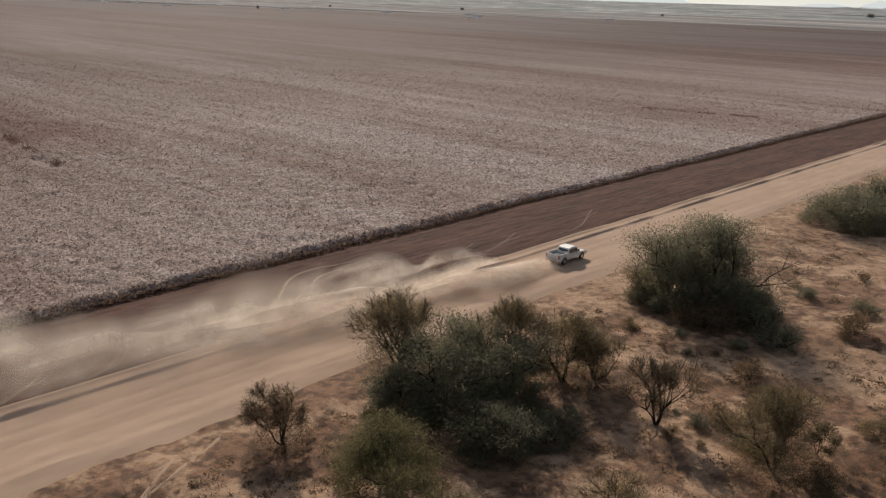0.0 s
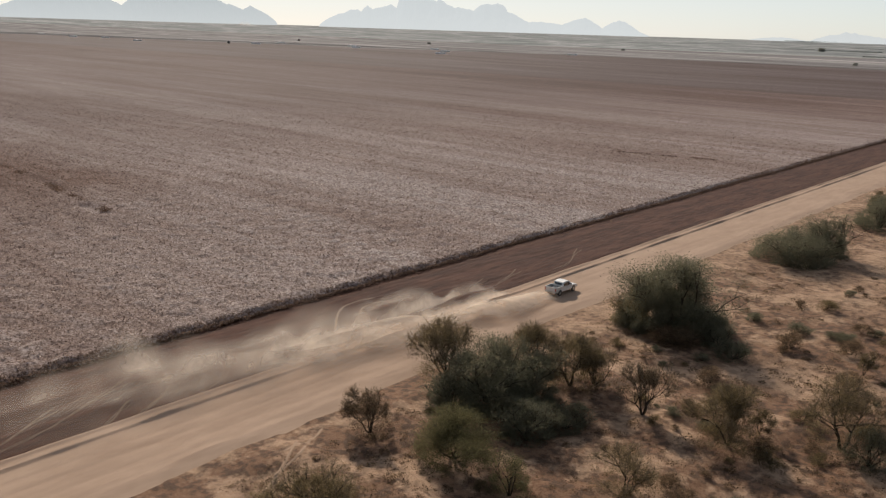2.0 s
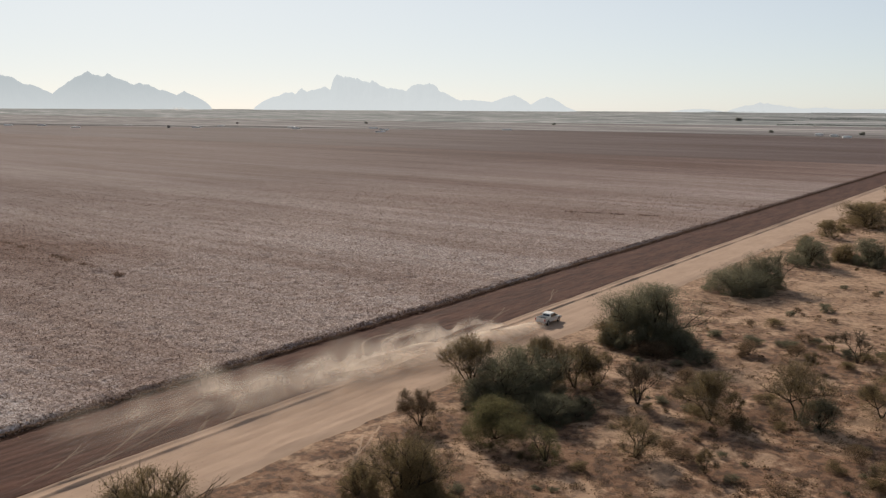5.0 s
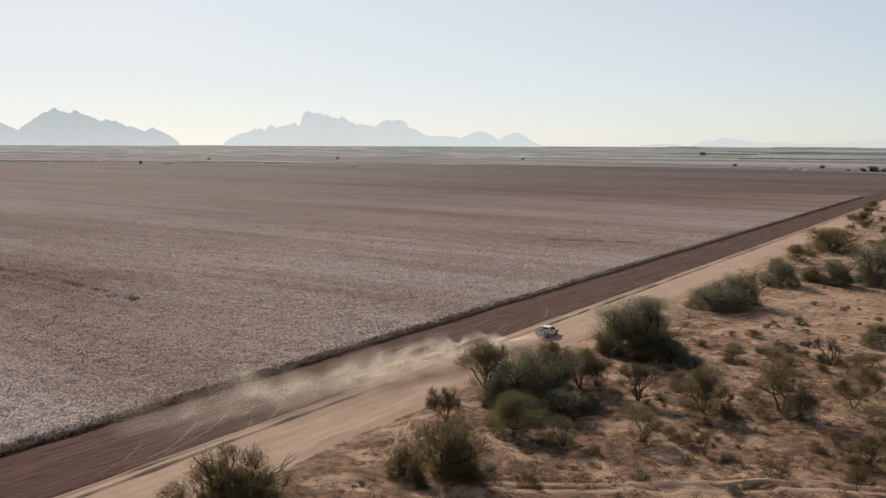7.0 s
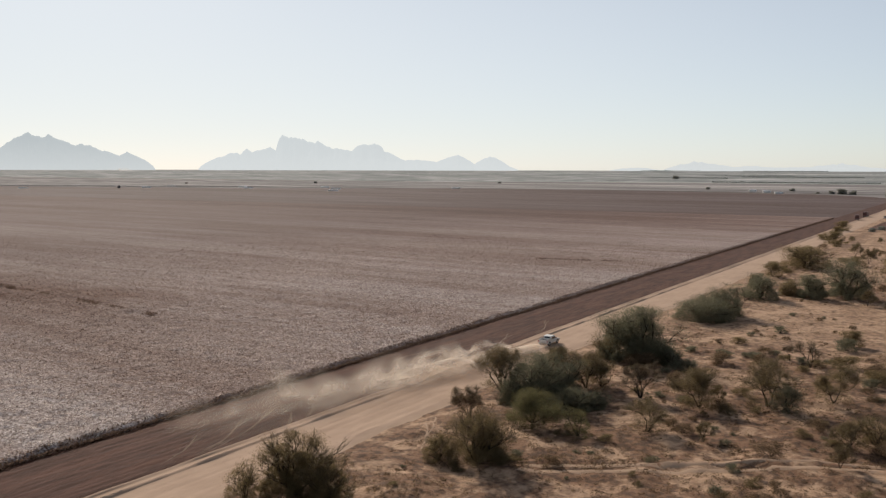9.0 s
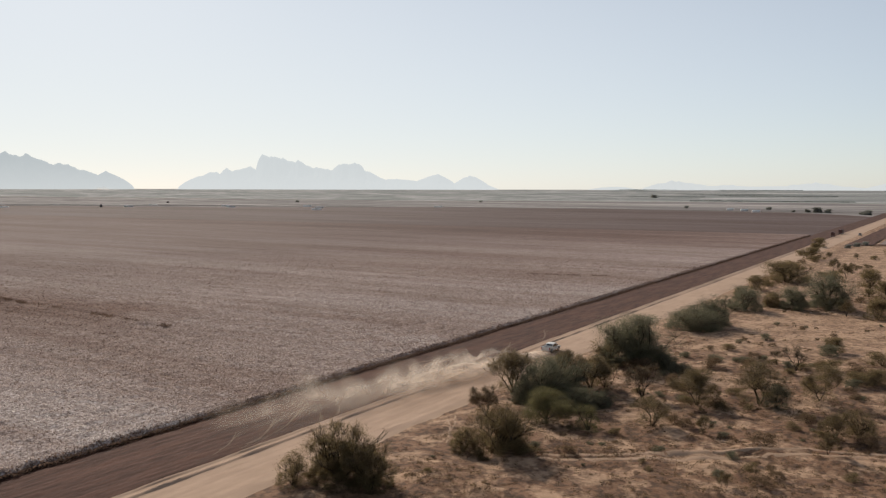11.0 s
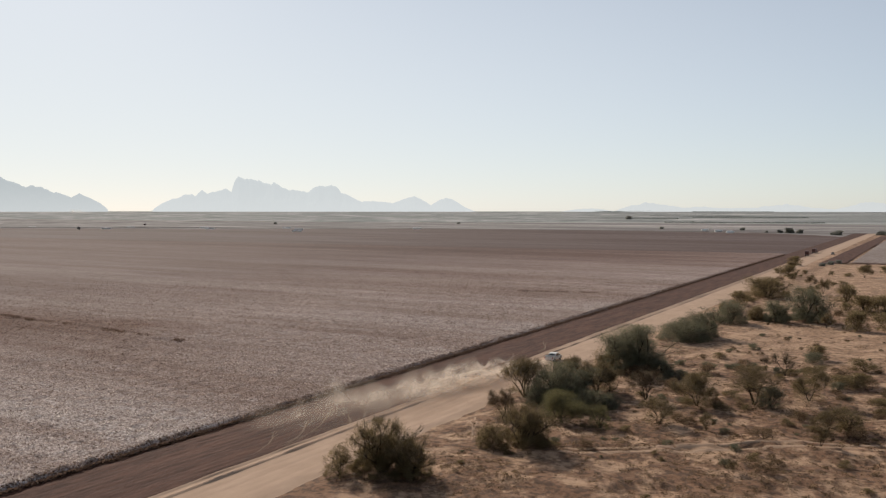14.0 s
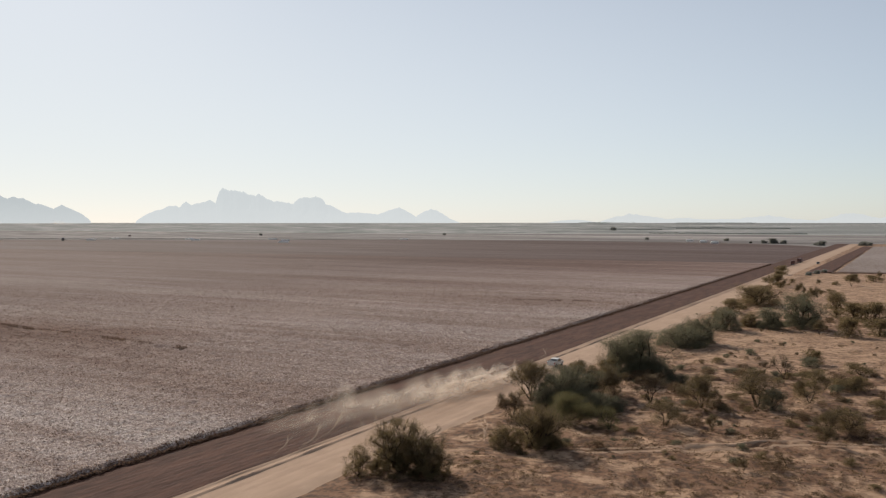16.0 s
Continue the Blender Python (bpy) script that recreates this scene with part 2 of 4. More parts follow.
M_CROP = crop_top("cotton_canopy", (0.129, 0.097, 0.084), (0.324, 0.268, 0.241), (0.567, 0.511, 0.485), 2.2, (0.012, 0.16, 1), 0.9, True)
def cotton_mat():
    """White bolls among brown stalks, sparser along some rows."""
    m, nt, b = node_mat("cotton_bolls_and_stalks")
    g = nt.nodes.new("ShaderNodeNewGeometry")
    col = ramp(nt, g.outputs["Random Per Island"], [(0.0, (0.170, 0.132, 0.115)), (0.42, (0.255, 0.207, 0.182)), (0.56, (0.45, 0.398, 0.362)), (1.0, (0.73, 0.678, 0.63))])
    p = g.outputs["Position"]
    s1 = ramp(nt, noise_tex(nt, p, 1.0, 6, 0.65, (0.012, 0.16, 1)), [(0.36, (0.74, 0.665, 0.63)), (0.60, (1.0, 1.0, 1.0))])
    s2 = ramp(nt, noise_tex(nt, p, 1.0, 4, 0.6, (0.0026, 0.026, 1)), [(0.36, (0.72, 0.64, 0.60)), (0.62, (1.0, 1.0, 1.0))])
    col = mixed(nt, 1.0, mixed(nt, 1.0, col, s1, "MULTIPLY"), s2, "MULTIPLY")
    clump = ramp(nt, noise_tex(nt, p, 0.85, 3, 0.65, (0.8, 1.5, 1)), [(0.38, (0.52, 0.465, 0.435)), (0.58, (1.2, 1.19, 1.17))])
    col = mixed(nt, 1.0, mixed(nt, 1.0, col, clump, "MULTIPLY"), browned_and_backlit(nt, p), "MULTIPLY")
    nt.links.new(col, b.inputs["Base Color"])
    b.inputs["Roughness"].default_value = 0.95
    b.inputs["Specular IOR Level"].default_value = 0.1
    tr = nt.nodes.new("ShaderNodeBsdfTranslucent")
    mix = nt.nodes.new("ShaderNodeMixShader")
    mix.inputs[0].default_value = 0.5
    nt.links.new(col, tr.inputs["Color"])
    nt.links.new(b.outputs[0], mix.inputs[1])
    nt.links.new(tr.outputs[0], mix.inputs[2])
    nt.links.new(mix.outputs[0], nt.nodes["Material Output"].inputs["Surface"])
    return m


M_COTTON = cotton_mat()
M_STALK = foliage("cotton_stalks", [(0.0, (0.075, 0.047, 0.035)), (1.0, (0.19, 0.128, 0.096))], 0.9)
M_DARKFIELD = crop_top("harvested_field", (0.070, 0.050, 0.046), (0.112, 0.083, 0.077), (0.165, 0.126, 0.118), 0.5, (0.004, 0.03, 1), 1.0)
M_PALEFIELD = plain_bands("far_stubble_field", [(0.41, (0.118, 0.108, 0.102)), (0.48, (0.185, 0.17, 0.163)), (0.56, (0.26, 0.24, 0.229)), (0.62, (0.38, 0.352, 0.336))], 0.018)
M_SIDEFIELD = crop_top("side_cotton_field", (0.152, 0.117, 0.101), (0.227, 0.191, 0.172), (0.296, 0.261, 0.241), 0.4, (0.01, 0.006, 1), 0.9)
# Greens paled and greyed: aerial haze is painted into the field colour.
M_FARGREEN = plain_bands("haze_paled_green_fields", [(0.41, (0.135, 0.152, 0.143)), (0.47, (0.20, 0.212, 0.202)), (0.52, (0.25, 0.252, 0.242)), (0.56, (0.30, 0.295, 0.282)), (0.60, (0.46, 0.45, 0.432))], 0.014)

M_LEAF_DARK = foliage("ironwood_leaves", [(0.0, (0.132, 0.125, 0.081)), (0.7, (0.171, 0.158, 0.101)), (1.0, (0.199, 0.181, 0.117))])
M_LEAF_OLIVE = foliage("mesquite_leaves", [(0.0, (0.122, 0.091, 0.047)), (0.6, (0.188, 0.140, 0.072)), (1.0, (0.271, 0.202, 0.106))])
M_LEAF_GREEN = foliage("palo_verde_leaves", [(0.0, (0.0972, 0.0860, 0.0405)), (0.6, (0.1485, 0.1307, 0.0616)), (1.0, (0.2160, 0.1866, 0.0880))])
M_LEAF_BROWN = foliage("dry_brush_twigs", [(0.0, (0.076, 0.048, 0.030)), (0.6, (0.175, 0.118, 0.070)), (1.0, (0.316, 0.216, 0.128))])
# Lighter than the near leaves: distance haze painted into the leaf colour.
M_LEAF_FAR = foliage("haze_paled_tree_leaves", [(0.0, (0.17, 0.172, 0.15)), (1.0, (0.31, 0.305, 0.265))], 0.9)
M_BARK = foliage("dark_bark", [(0.0, (0.035, 0.027, 0.02)), (1.0, (0.10, 0.078, 0.06))], 0.9)
M_LITTER = foliage("dead_litter", [(0.0, (0.0906, 0.055, 0.0355)), (0.7, (0.182, 0.112, 0.069)), (1.0, (0.327, 0.209, 0.131))], 0.9)
M_TWIG = foliage("dry_straw_shoots", [(0.0, (0.12, 0.088, 0.055)), (1.0, (0.30, 0.225, 0.14))], 0.9, 0.25)
M_PAINT = plain("silver_white_paint", (0.62, 0.60, 0.56), 0.5, 0.1, 0.1, 2.0, 0.25)
M_REDPAINT = plain("dull_red_paint", (0.085, 0.036, 0.03), 0.6, 0.0, 0.2, 1.0)
M_DARKPAINT = plain("dark_paint", (0.03, 0.03, 0.034), 0.4, 0.0, 0.2, 1.0, 0.3)
M_GLASS = plain("tinted_glass", (0.012, 0.014, 0.016), 0.08, 0.0, 0.1, 2.0, 0.5)
M_RUBBER = plain("tyre_rubber", (0.02, 0.019, 0.018), 0.85, 0.0, 0.2, 9.0)
M_CHROME = plain("dusty_chrome", (0.5, 0.49, 0.47), 0.3, 0.9, 0.1, 4.0)
M_TAIL = plain("red_lamp_lens", (0.35, 0.02, 0.015), 0.2, 0.0, 0.1, 4.0)
M_TARP = plain("white_tarpaulin", (0.9, 0.89, 0.87), 0.6, 0.0, 0.08, 1.0)
M_LINT = plain("packed_lint", (0.7, 0.66, 0.62), 0.95, 0.0, 0.1, 2.0)


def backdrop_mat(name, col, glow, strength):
    """Distant rock, with the haze of dusty air painted in as glow."""
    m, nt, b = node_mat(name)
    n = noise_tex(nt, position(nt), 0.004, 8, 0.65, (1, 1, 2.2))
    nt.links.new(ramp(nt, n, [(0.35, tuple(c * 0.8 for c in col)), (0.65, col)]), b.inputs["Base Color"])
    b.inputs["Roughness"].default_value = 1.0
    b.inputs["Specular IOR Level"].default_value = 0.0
    z = nt.nodes.new("ShaderNodeSeparateXYZ")   # painted haze: the glow pales towards the foot
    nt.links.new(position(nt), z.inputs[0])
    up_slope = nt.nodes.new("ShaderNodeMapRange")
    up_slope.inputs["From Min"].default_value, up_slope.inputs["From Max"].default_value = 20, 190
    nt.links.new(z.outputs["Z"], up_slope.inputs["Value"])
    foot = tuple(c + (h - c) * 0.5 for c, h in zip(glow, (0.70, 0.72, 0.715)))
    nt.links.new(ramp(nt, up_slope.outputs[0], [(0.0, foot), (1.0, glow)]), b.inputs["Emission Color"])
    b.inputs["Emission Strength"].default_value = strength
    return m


M_MOUNT = backdrop_mat("haze_glow_rock", (0.03, 0.033, 0.035), (0.60, 0.638, 0.648), 1.0)
M_MOUNT_NEAR = backdrop_mat("less_haze_glow_rock", (0.03, 0.033, 0.035), (0.47, 0.512, 0.528), 1.0)
M_MOUNT_FAR = backdrop_mat("pale_haze_glow_rock", (0.02, 0.022, 0.023), (0.60, 0.63, 0.635), 1.0)


def dust_mat():
    m, nt, b = node_mat("hanging_road_dust")
    p = position(nt)
    n1 = noise_tex(nt, p, 0.17, 5, 0.55)
    n2 = noise_tex(nt, p, 0.42, 4, 0.6)
    uv = nt.nodes.new("ShaderNodeAttribute")
    uv.attribute_name = "thickness"
    lumps = arith(nt, "MULTIPLY", ramp(nt, n1, [(0.34, (0.4, 0.4, 0.4)), (0.60, (1, 1, 1))]), ramp(nt, n2, [(0.30, (0.6, 0.6, 0.6)), (0.7, (1, 1, 1))]))
    cover = arith(nt, "MINIMUM", arith(nt, "MULTIPLY", lumps, uv.outputs["Fac"]), 0.74)
    tint = (0.85, 0.735, 0.61, 1)
    out = nt.nodes["Material Output"]
    nt.nodes.remove(b)
    front, back, clear = (nt.nodes.new(k) for k in ("ShaderNodeBsdfDiffuse", "ShaderNodeBsdfTranslucent", "ShaderNodeBsdfTransparent"))
    front.inputs["Color"].default_value = back.inputs["Color"].default_value = tint
    body, veil = nt.nodes.new("ShaderNodeMixShader"), nt.nodes.new("ShaderNodeMixShader")
    body.inputs[0].default_value = 0.5
    nt.links.new(front.outputs[0], body.inputs[1])
    nt.links.new(back.outputs[0], body.inputs[2])
    nt.links.new(cover, veil.inputs[0])
    nt.links.new(clear.outputs[0], veil.inputs[1])
    nt.links.new(body.outputs[0], veil.inputs[2])
    nt.links.new(veil.outputs[0], out.inputs["Surface"])
    return m


M_DUST = dust_mat()
# Hedge leaves lightened in colour to stand in for distance haze.
M_HEDGE = foliage("haze_paled_hedge_leaves", [(0.0, (0.20, 0.215, 0.195)), (1.0, (0.31, 0.325, 0.30))], 0.95, 0.3)


# ---- building blocks ----
def mesh_object(name, verts, faces, material, parent=None, smooth=False):
    me = bpy.data.meshes.new(name)
    me.from_pydata(verts, [], faces)
    me.materials.append(material)
    if smooth:
        me.polygons.foreach_set("use_smooth", [True] * len(me.polygons))
    me.update()
    ob = new(name, me)
    ob.parent = parent
    return ob


def part(name, bm, material, parent, label=""):
    me = bpy.data.meshes.new(name)
    bm.to_mesh(me)
    bm.free()
    me.materials.append(material)
    ob = new(name, me)
    ob.parent = parent
    return tagged(ob, label)


def box(bm, x0, x1, y0, y1, z0, z1, bevel=0.0):
    made = bmesh.ops.create_cube(bm, size=1.0, matrix=Matrix.LocRotScale(((x0 + x1) / 2, (y0 + y1) / 2, (z0 + z1) / 2), None, (x1 - x0, y1 - y0, z1 - z0)))
    if bevel:
        edges = list({e for v in made["verts"] for e in v.link_edges})
        bmesh.ops.bevel(bm, geom=edges, offset=bevel, segments=2, affect="EDGES")
    return bm


def boxed(*a, bevel=0.0):
    return box(bmesh.new(), *a, bevel=bevel)


def profile(points, x0, x1, bevel=0.0):
    """A side outline in (y, z), given depth along x."""
    bm = bmesh.new()
    a = [bm.verts.new((x0, y, z)) for y, z in points]
    b = [bm.verts.new((x1, y, z)) for y, z in points]
    bm.faces.new(a[::-1])
    bm.faces.new(b)
    n = len(points)
    for i in range(n):
        bm.faces.new((a[i], a[(i + 1) % n], b[(i + 1) % n], b[i]))
    bmesh.ops.recalc_face_normals(bm, faces=bm.faces)
    if bevel:
        bmesh.ops.bevel(bm, geom=list(bm.edges), offset=bevel, segments=2, affect="EDGES")
    return bm


def disc(radius, width, segs=20):
    bm = bmesh.new()
    bmesh.ops.create_cone(bm, cap_ends=True, segments=segs, radius1=radius, radius2=radius, depth=width,
                          matrix=Matrix.Rotation(radians(90), 4, "Y"))
    edges = [e for e in bm.edges if len(e.link_faces) == 2 and any(len(f.verts) > 4 for f in e.link_faces)]
    bmesh.ops.bevel(bm, geom=edges, offset=min(radius, width) * 0.2, segments=2, affect="EDGES")
    return bm


def empty(name, m, label, category, group=""):
    ob = new(name)
    ob.matrix_world = m
    return tagged(ob, label, category, group)


HASH = np.random.RandomState(5).rand(256, 256)


def vnoise(x, y, scale, octaves=3):
    """Smooth value noise in numpy, about -1 to 1."""
    out, amp, tot = 0.0, 1.0, 0.0
    for o in range(octaves):
        u, v = x / scale * 2 ** o + 17.3 * o, y / scale * 2 ** o + 9.1 * o
        i, j = np.floor(u).astype(int), np.floor(v).astype(int)
        f, g = u - i, v - j
        f, g = f * f * (3 - 2 * f), g * g * (3 - 2 * g)
        h = HASH
        val = (h[i % 256, j % 256] * (1 - f) + h[(i + 1) % 256, j % 256] * f) * (1 - g) + \
              (h[i % 256, (j + 1) % 256] * (1 - f) + h[(i + 1) % 256, (j + 1) % 256] * f) * g
        out, tot, amp = out + amp * (val * 2 - 1), tot + amp, amp * 0.5
    return out / tot


def axis(start, stop, step, far_lo, far_hi, grow=1.25):
    """Even steps from start to stop, growing steps beyond, out to far_lo and far_hi."""
    mid = list(np.arange(start, stop, step))
    lo, s, p = [], step, start
    while p > far_lo:
        s *= grow
        p -= s
        lo.append(max(p, far_lo))
    hi, s, p = [], step, mid[-1]
    while p < far_hi:
        s *= grow
        p += s
        hi.append(min(p, far_hi))
    return np.array(lo[::-1] + mid + hi)


def sheet(name, xs, ys, height, material, bend=None, smooth=True):
    X, Y = np.meshgrid(xs, ys)
    Z = height(X, Y)
    if bend is not None:
        X, Y = bend(X, Y)
    nx, ny = len(xs), len(ys)
    v = np.stack([X.ravel(), Y.ravel(), Z.ravel()], -1)
    i, j = np.meshgrid(np.arange(nx - 1), np.arange(ny - 1))
    k = (j * nx + i).ravel()
    f = np.stack([k, k + 1, k + nx + 1, k + nx], -1)
    return mesh_object(name, v.tolist(), f.tolist(), material, None, smooth)


# ---- the ground ----
EDGE_X, ROAD_L, ROAD_R = -16.5, -1.6, 12.0


def plain_rise(X, Y):
    return np.clip((np.hypot(X, Y) - 2400) / 1800, 0, 1) * 25


def ground_z(X, Y):
    near = np.clip((X - 10.5) / 5, 0, 1) * np.clip((2200 - np.hypot(X, Y)) / 800, 0, 1)
    hum = 0.34 * vnoise(X, Y, 14) + 0.24 * vnoise(X, Y, 3.6) + 0.1 * np.abs(vnoise(X + 40, Y, 1.9, 2))
    ledge = np.clip((vnoise(X + 70, Y * 1.3, 8, 3) + 0.04) / 0.11, 0, 1)   # low broken steps of crust
    hum = hum + 0.3 * ledge * np.clip((165 - Y) / 20, 0.25, 1)
    off = (Y - 86 - 0.615 * (X - 33)) * 0.85   # low banks beside the old trail
    bank = (np.exp(-((off - 2.3) / 0.55) ** 2) + 0.7 * np.exp(-((off + 2.4) / 0.5) ** 2)) * np.clip((X - 30) / 6, 0, 1)
    hum = hum + 0.45 * bank * np.clip(0.7 + vnoise(X, Y, 6, 2), 0, 1.3)
    return near * (hum + 0.02) - 0.22 * (1 - near) + plain_rise(X, Y) - 4 * np.clip((np.hypot(X, Y) - 1800) / 500, 0, 1)


ground = sheet("ground", axis(8, 95, 0.75, -5200, 5200), axis(38, 330, 0.8, -2500, 5200), ground_z, M_SCRUB)
tagged(ground, "reddish tan desert soil with dark litter and pale wash patches", "ground", kind="structure")


def ground_at(x, y):
    return float(ground_z(np.array([float(x)]), np.array([float(y)]))[0])


def road_z(X, Y):
    w = vnoise(X, Y, 30, 2) * 0.4
    ridge = 0.22 * np.exp(-((X + 0.75 + w * 0.5) / 0.24) ** 2) + 0.28 * np.exp(-((X - 0.85 + w * 0.4) / 0.22) ** 2)
    ruts = -0.03 * (np.exp(-((X - 3.2 - w) / 0.35) ** 2) + np.exp(-((X - 5.0 - w) / 0.35) ** 2) + np.exp(-((X - 7.4 + w) / 0.4) ** 2) + np.exp(-((X - 9.2 + w) / 0.4) ** 2))
    rough = 0.035 * vnoise(X * 1.4, Y * 0.3, 1.2) * (0.4 + (X > 8.5) * 1.2)
    side = np.clip((X - ROAD_L) / 0.9, 0, 1) * np.clip((ROAD_R - X) / 2.6, 0, 1)
    return (ridge * (1 + 0.6 * vnoise(X * 0.5, Y, 5, 3)) + ruts + rough + 0.06) * side - 0.26 * (1 - side)


def wavy(X, Y):
    edge = np.clip((X - 8) / 4, 0, 1)
    return X + edge * (1.3 * vnoise(Y, Y * 0 + 3, 11) + 0.9 * vnoise(Y, Y * 0 + 8, 3.5)), Y


road = sheet("road", np.arange(ROAD_L, ROAD_R + 0.01, 0.2), axis(50, 300, 1.0, -160, 1560, 1.12), road_z, M_ROAD, wavy)
tagged(road, "pale packed dirt farm road with wheel ruts and a windrow", "road", kind="structure")


def strip_z(X, Y):
    fur = 0.02 * np.sin((X + 1.5 * vnoise(X, Y, 40, 2)) * 5.1) + 0.09 * vnoise(X, Y * 0.35, 1.6) + 0.05 * vnoise(X, Y, 0.9, 2)
    side = np.clip((X - EDGE_X + 2.5) / 0.5, 0, 1) * np.clip((ROAD_L + 0.9 - X) / 0.8, 0, 1)
    return (fur + 0.04) * side - 0.12 * (1 - side)


strip = sheet("ground", np.arange(EDGE_X - 2.6, ROAD_L + 1.0, 0.25), axis(20, 300, 0.8, -160, 1540, 1.12), strip_z, M_BARE)
tagged(strip, "dark brown tilled turning strip beside the cotton", "ground", kind="structure")


def field(name, outline, z, material, label):
    ob = mesh_object(name, [(x, y, z + float(plain_rise(np.array(x), np.array(y)))) for x, y in outline], [tuple(range(len(outline)))], material)
    return tagged(ob, label, "field", kind="structure")


field("ground", [(-17, 620), (-17, 1130), (-60, 1200), (-150, 1280), (-400, 1310), (-700, 1270), (-1000, 1060), (-1700, 800), (-1700, 200), (-1200, 480)], 0.1, M_DARKFIELD, "dark brown harvested field beyond the cotton")
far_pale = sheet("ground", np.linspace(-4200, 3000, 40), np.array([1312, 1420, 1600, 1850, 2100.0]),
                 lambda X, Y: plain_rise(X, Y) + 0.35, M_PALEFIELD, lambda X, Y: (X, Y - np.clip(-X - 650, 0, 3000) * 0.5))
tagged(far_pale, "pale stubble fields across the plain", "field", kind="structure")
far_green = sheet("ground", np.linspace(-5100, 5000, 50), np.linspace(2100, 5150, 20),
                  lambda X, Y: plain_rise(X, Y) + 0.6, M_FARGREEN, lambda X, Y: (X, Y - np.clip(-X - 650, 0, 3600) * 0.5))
tagged(far_green, "grey-green farmland on the horizon with haze painted in", "field", kind="structure")
field("ground", [(-17, 1120), (-17, 1340), (-660, 1340), (-2800, 215), (-2800, -400), (-1690, 190), (-1690, 790), (-990, 1050)], 0.0, M_PALEFIELD, "pale stubble between the far fields")
field("ground", [(34, 562), (420, 574), (560, 1210), (34, 1180)], 0.5, M_SIDEFIELD, "pale pinkish crop field past the scrub")
field("ground", [(17, 535), (31, 556), (33, 1180), (22, 1180)], 0.4, M_BARE, "dark ditch bank along the far road")
field("ground", [(30, 551), (420, 563), (420, 571), (30, 560)], 0.6, M_BARE, "dark bank at the edge of a crop field")


# ---- ribbons of track ----
def ribbon(points, width, material, lift, height):
    """A narrow worn band along a smooth line, laid on the surface."""
    pts = []
    for i in range(len(points) - 1):
        p0, p1, p2, p3 = (Vector(points[max(0, min(len(points) - 1, i + k))]) for k in (-1, 0, 1, 2))
        for s in range(8):
            t = s / 8
            pts.append(0.5 * ((2 * p1) + (p2 - p0) * t + (2 * p0 - 5 * p1 + 4 * p2 - p3) * t * t + (3 * p1 - p0 - 3 * p2 + p3) * t ** 3))
    pts.append(Vector(points[-1]))
    v, f = [], []
    for i, p in enumerate(pts):
        d = (pts[min(i + 1, len(pts) - 1)] - pts[max(i - 1, 0)]).normalized()
        n = Vector((-d.y, d.x))
        w = width * (0.35 if i in (0, len(pts) - 1) else 1) / 2
        for k in (-1, -0.4, 0.4, 1):
            q = p + n * w * k
            z = float(height(np.array([q.x]), np.array([q.y]))[0]) + lift * (1 if abs(k) < 0.5 else -0.6)
            v.append((q.x, q.y, z))
    for i in range(len(pts) - 1):
        for k in range(3):
            a = i * 4 + k
            f.append((a, a + 1, a + 5, a + 4))
    return mesh_object("trim", v, f, material, None, True)


for pts in ([(-11.4, 129.5), (-12.2, 126.6), (-10.8, 122.4), (-6.2, 117.6), (-1.2, 113.2)], [(-9.4, 129.8), (-9.9, 127.6), (-8.8, 124.4), (-4.4, 120.0), (0.3, 116.0)]):
    t = ribbon(pts, 0.4, M_TRACK, 0.05, strip_z)
    tagged(t, "pale hooked tyre mark across the dark tilled strip", "track", kind="structure")
rng = random.Random(11)
for x, y, dx, dy in [(-2.5, 71.0, -5.6, 12.1), (-2.1, 71.2, -7.8, 21.0), (-3.6, 67.5, -4.0, 7.0), (-0.9, 82.7, -3.6, 6.2), (-1.2, 88.6, -3.8, 5.1), (-1.7, 95.3, -7.2, 8.8),
                     (-1.4, 101.6, -3.5, 7.3), (-3.2, 100.2, -3.1, 9.1), (-4.6, 139.0, -2.4, 9.0), (-4.0, 148.0, -2.8, 8.0), (-2.4, 160.0, -5.0, 15.0)]:
    bow = rng.uniform(0.12, 0.34)
    for side in (0.0, rng.uniform(1.5, 1.9)):
        t = ribbon([(x + side * 0.4, y - side), (x + dx * bow + side * 0.4, y + dy * 0.42 - side * 0.9), (x + dx * 0.74 + side * 0.5, y + dy * 0.8 - side * 0.6), (x + dx + side * 0.7, y + dy - side * 0.2)],
                   rng.uniform(0.18, 0.28), M_FAINT, 0.03, strip_z)
        tagged(t, "thin curved tyre mark on the dark tilled strip", "track", kind="structure")
for off in (-1.0, 1.0):
    t = ribbon([(33, 86 + off), (40.2, 90.5 + off), (46, 94.8 + off), (53, 100.0 + off), (60, 104.6 + off), (67, 108.4 + off), (84, 117 + off)], 1.1, M_SAND, 0.05, ground_z)
    tagged(t, "pale sandy wheel rut of an old trail through scrub", "track", kind="structure")
for pts in ([(14.2, 94.8), (17.1, 90.8), (19.4, 86.0)], [(14.1, 96.5), (16.3, 93.6), (17.6, 89.6)], [(13.4, 98.5), (14.6, 96.0), (15.0, 92.6)]):
    t = ribbon(pts, 0.34, M_SAND, 0.03, ground_z)
    tagged(t, "pale tyre scuff on the road shoulder", "track", kind="structure")


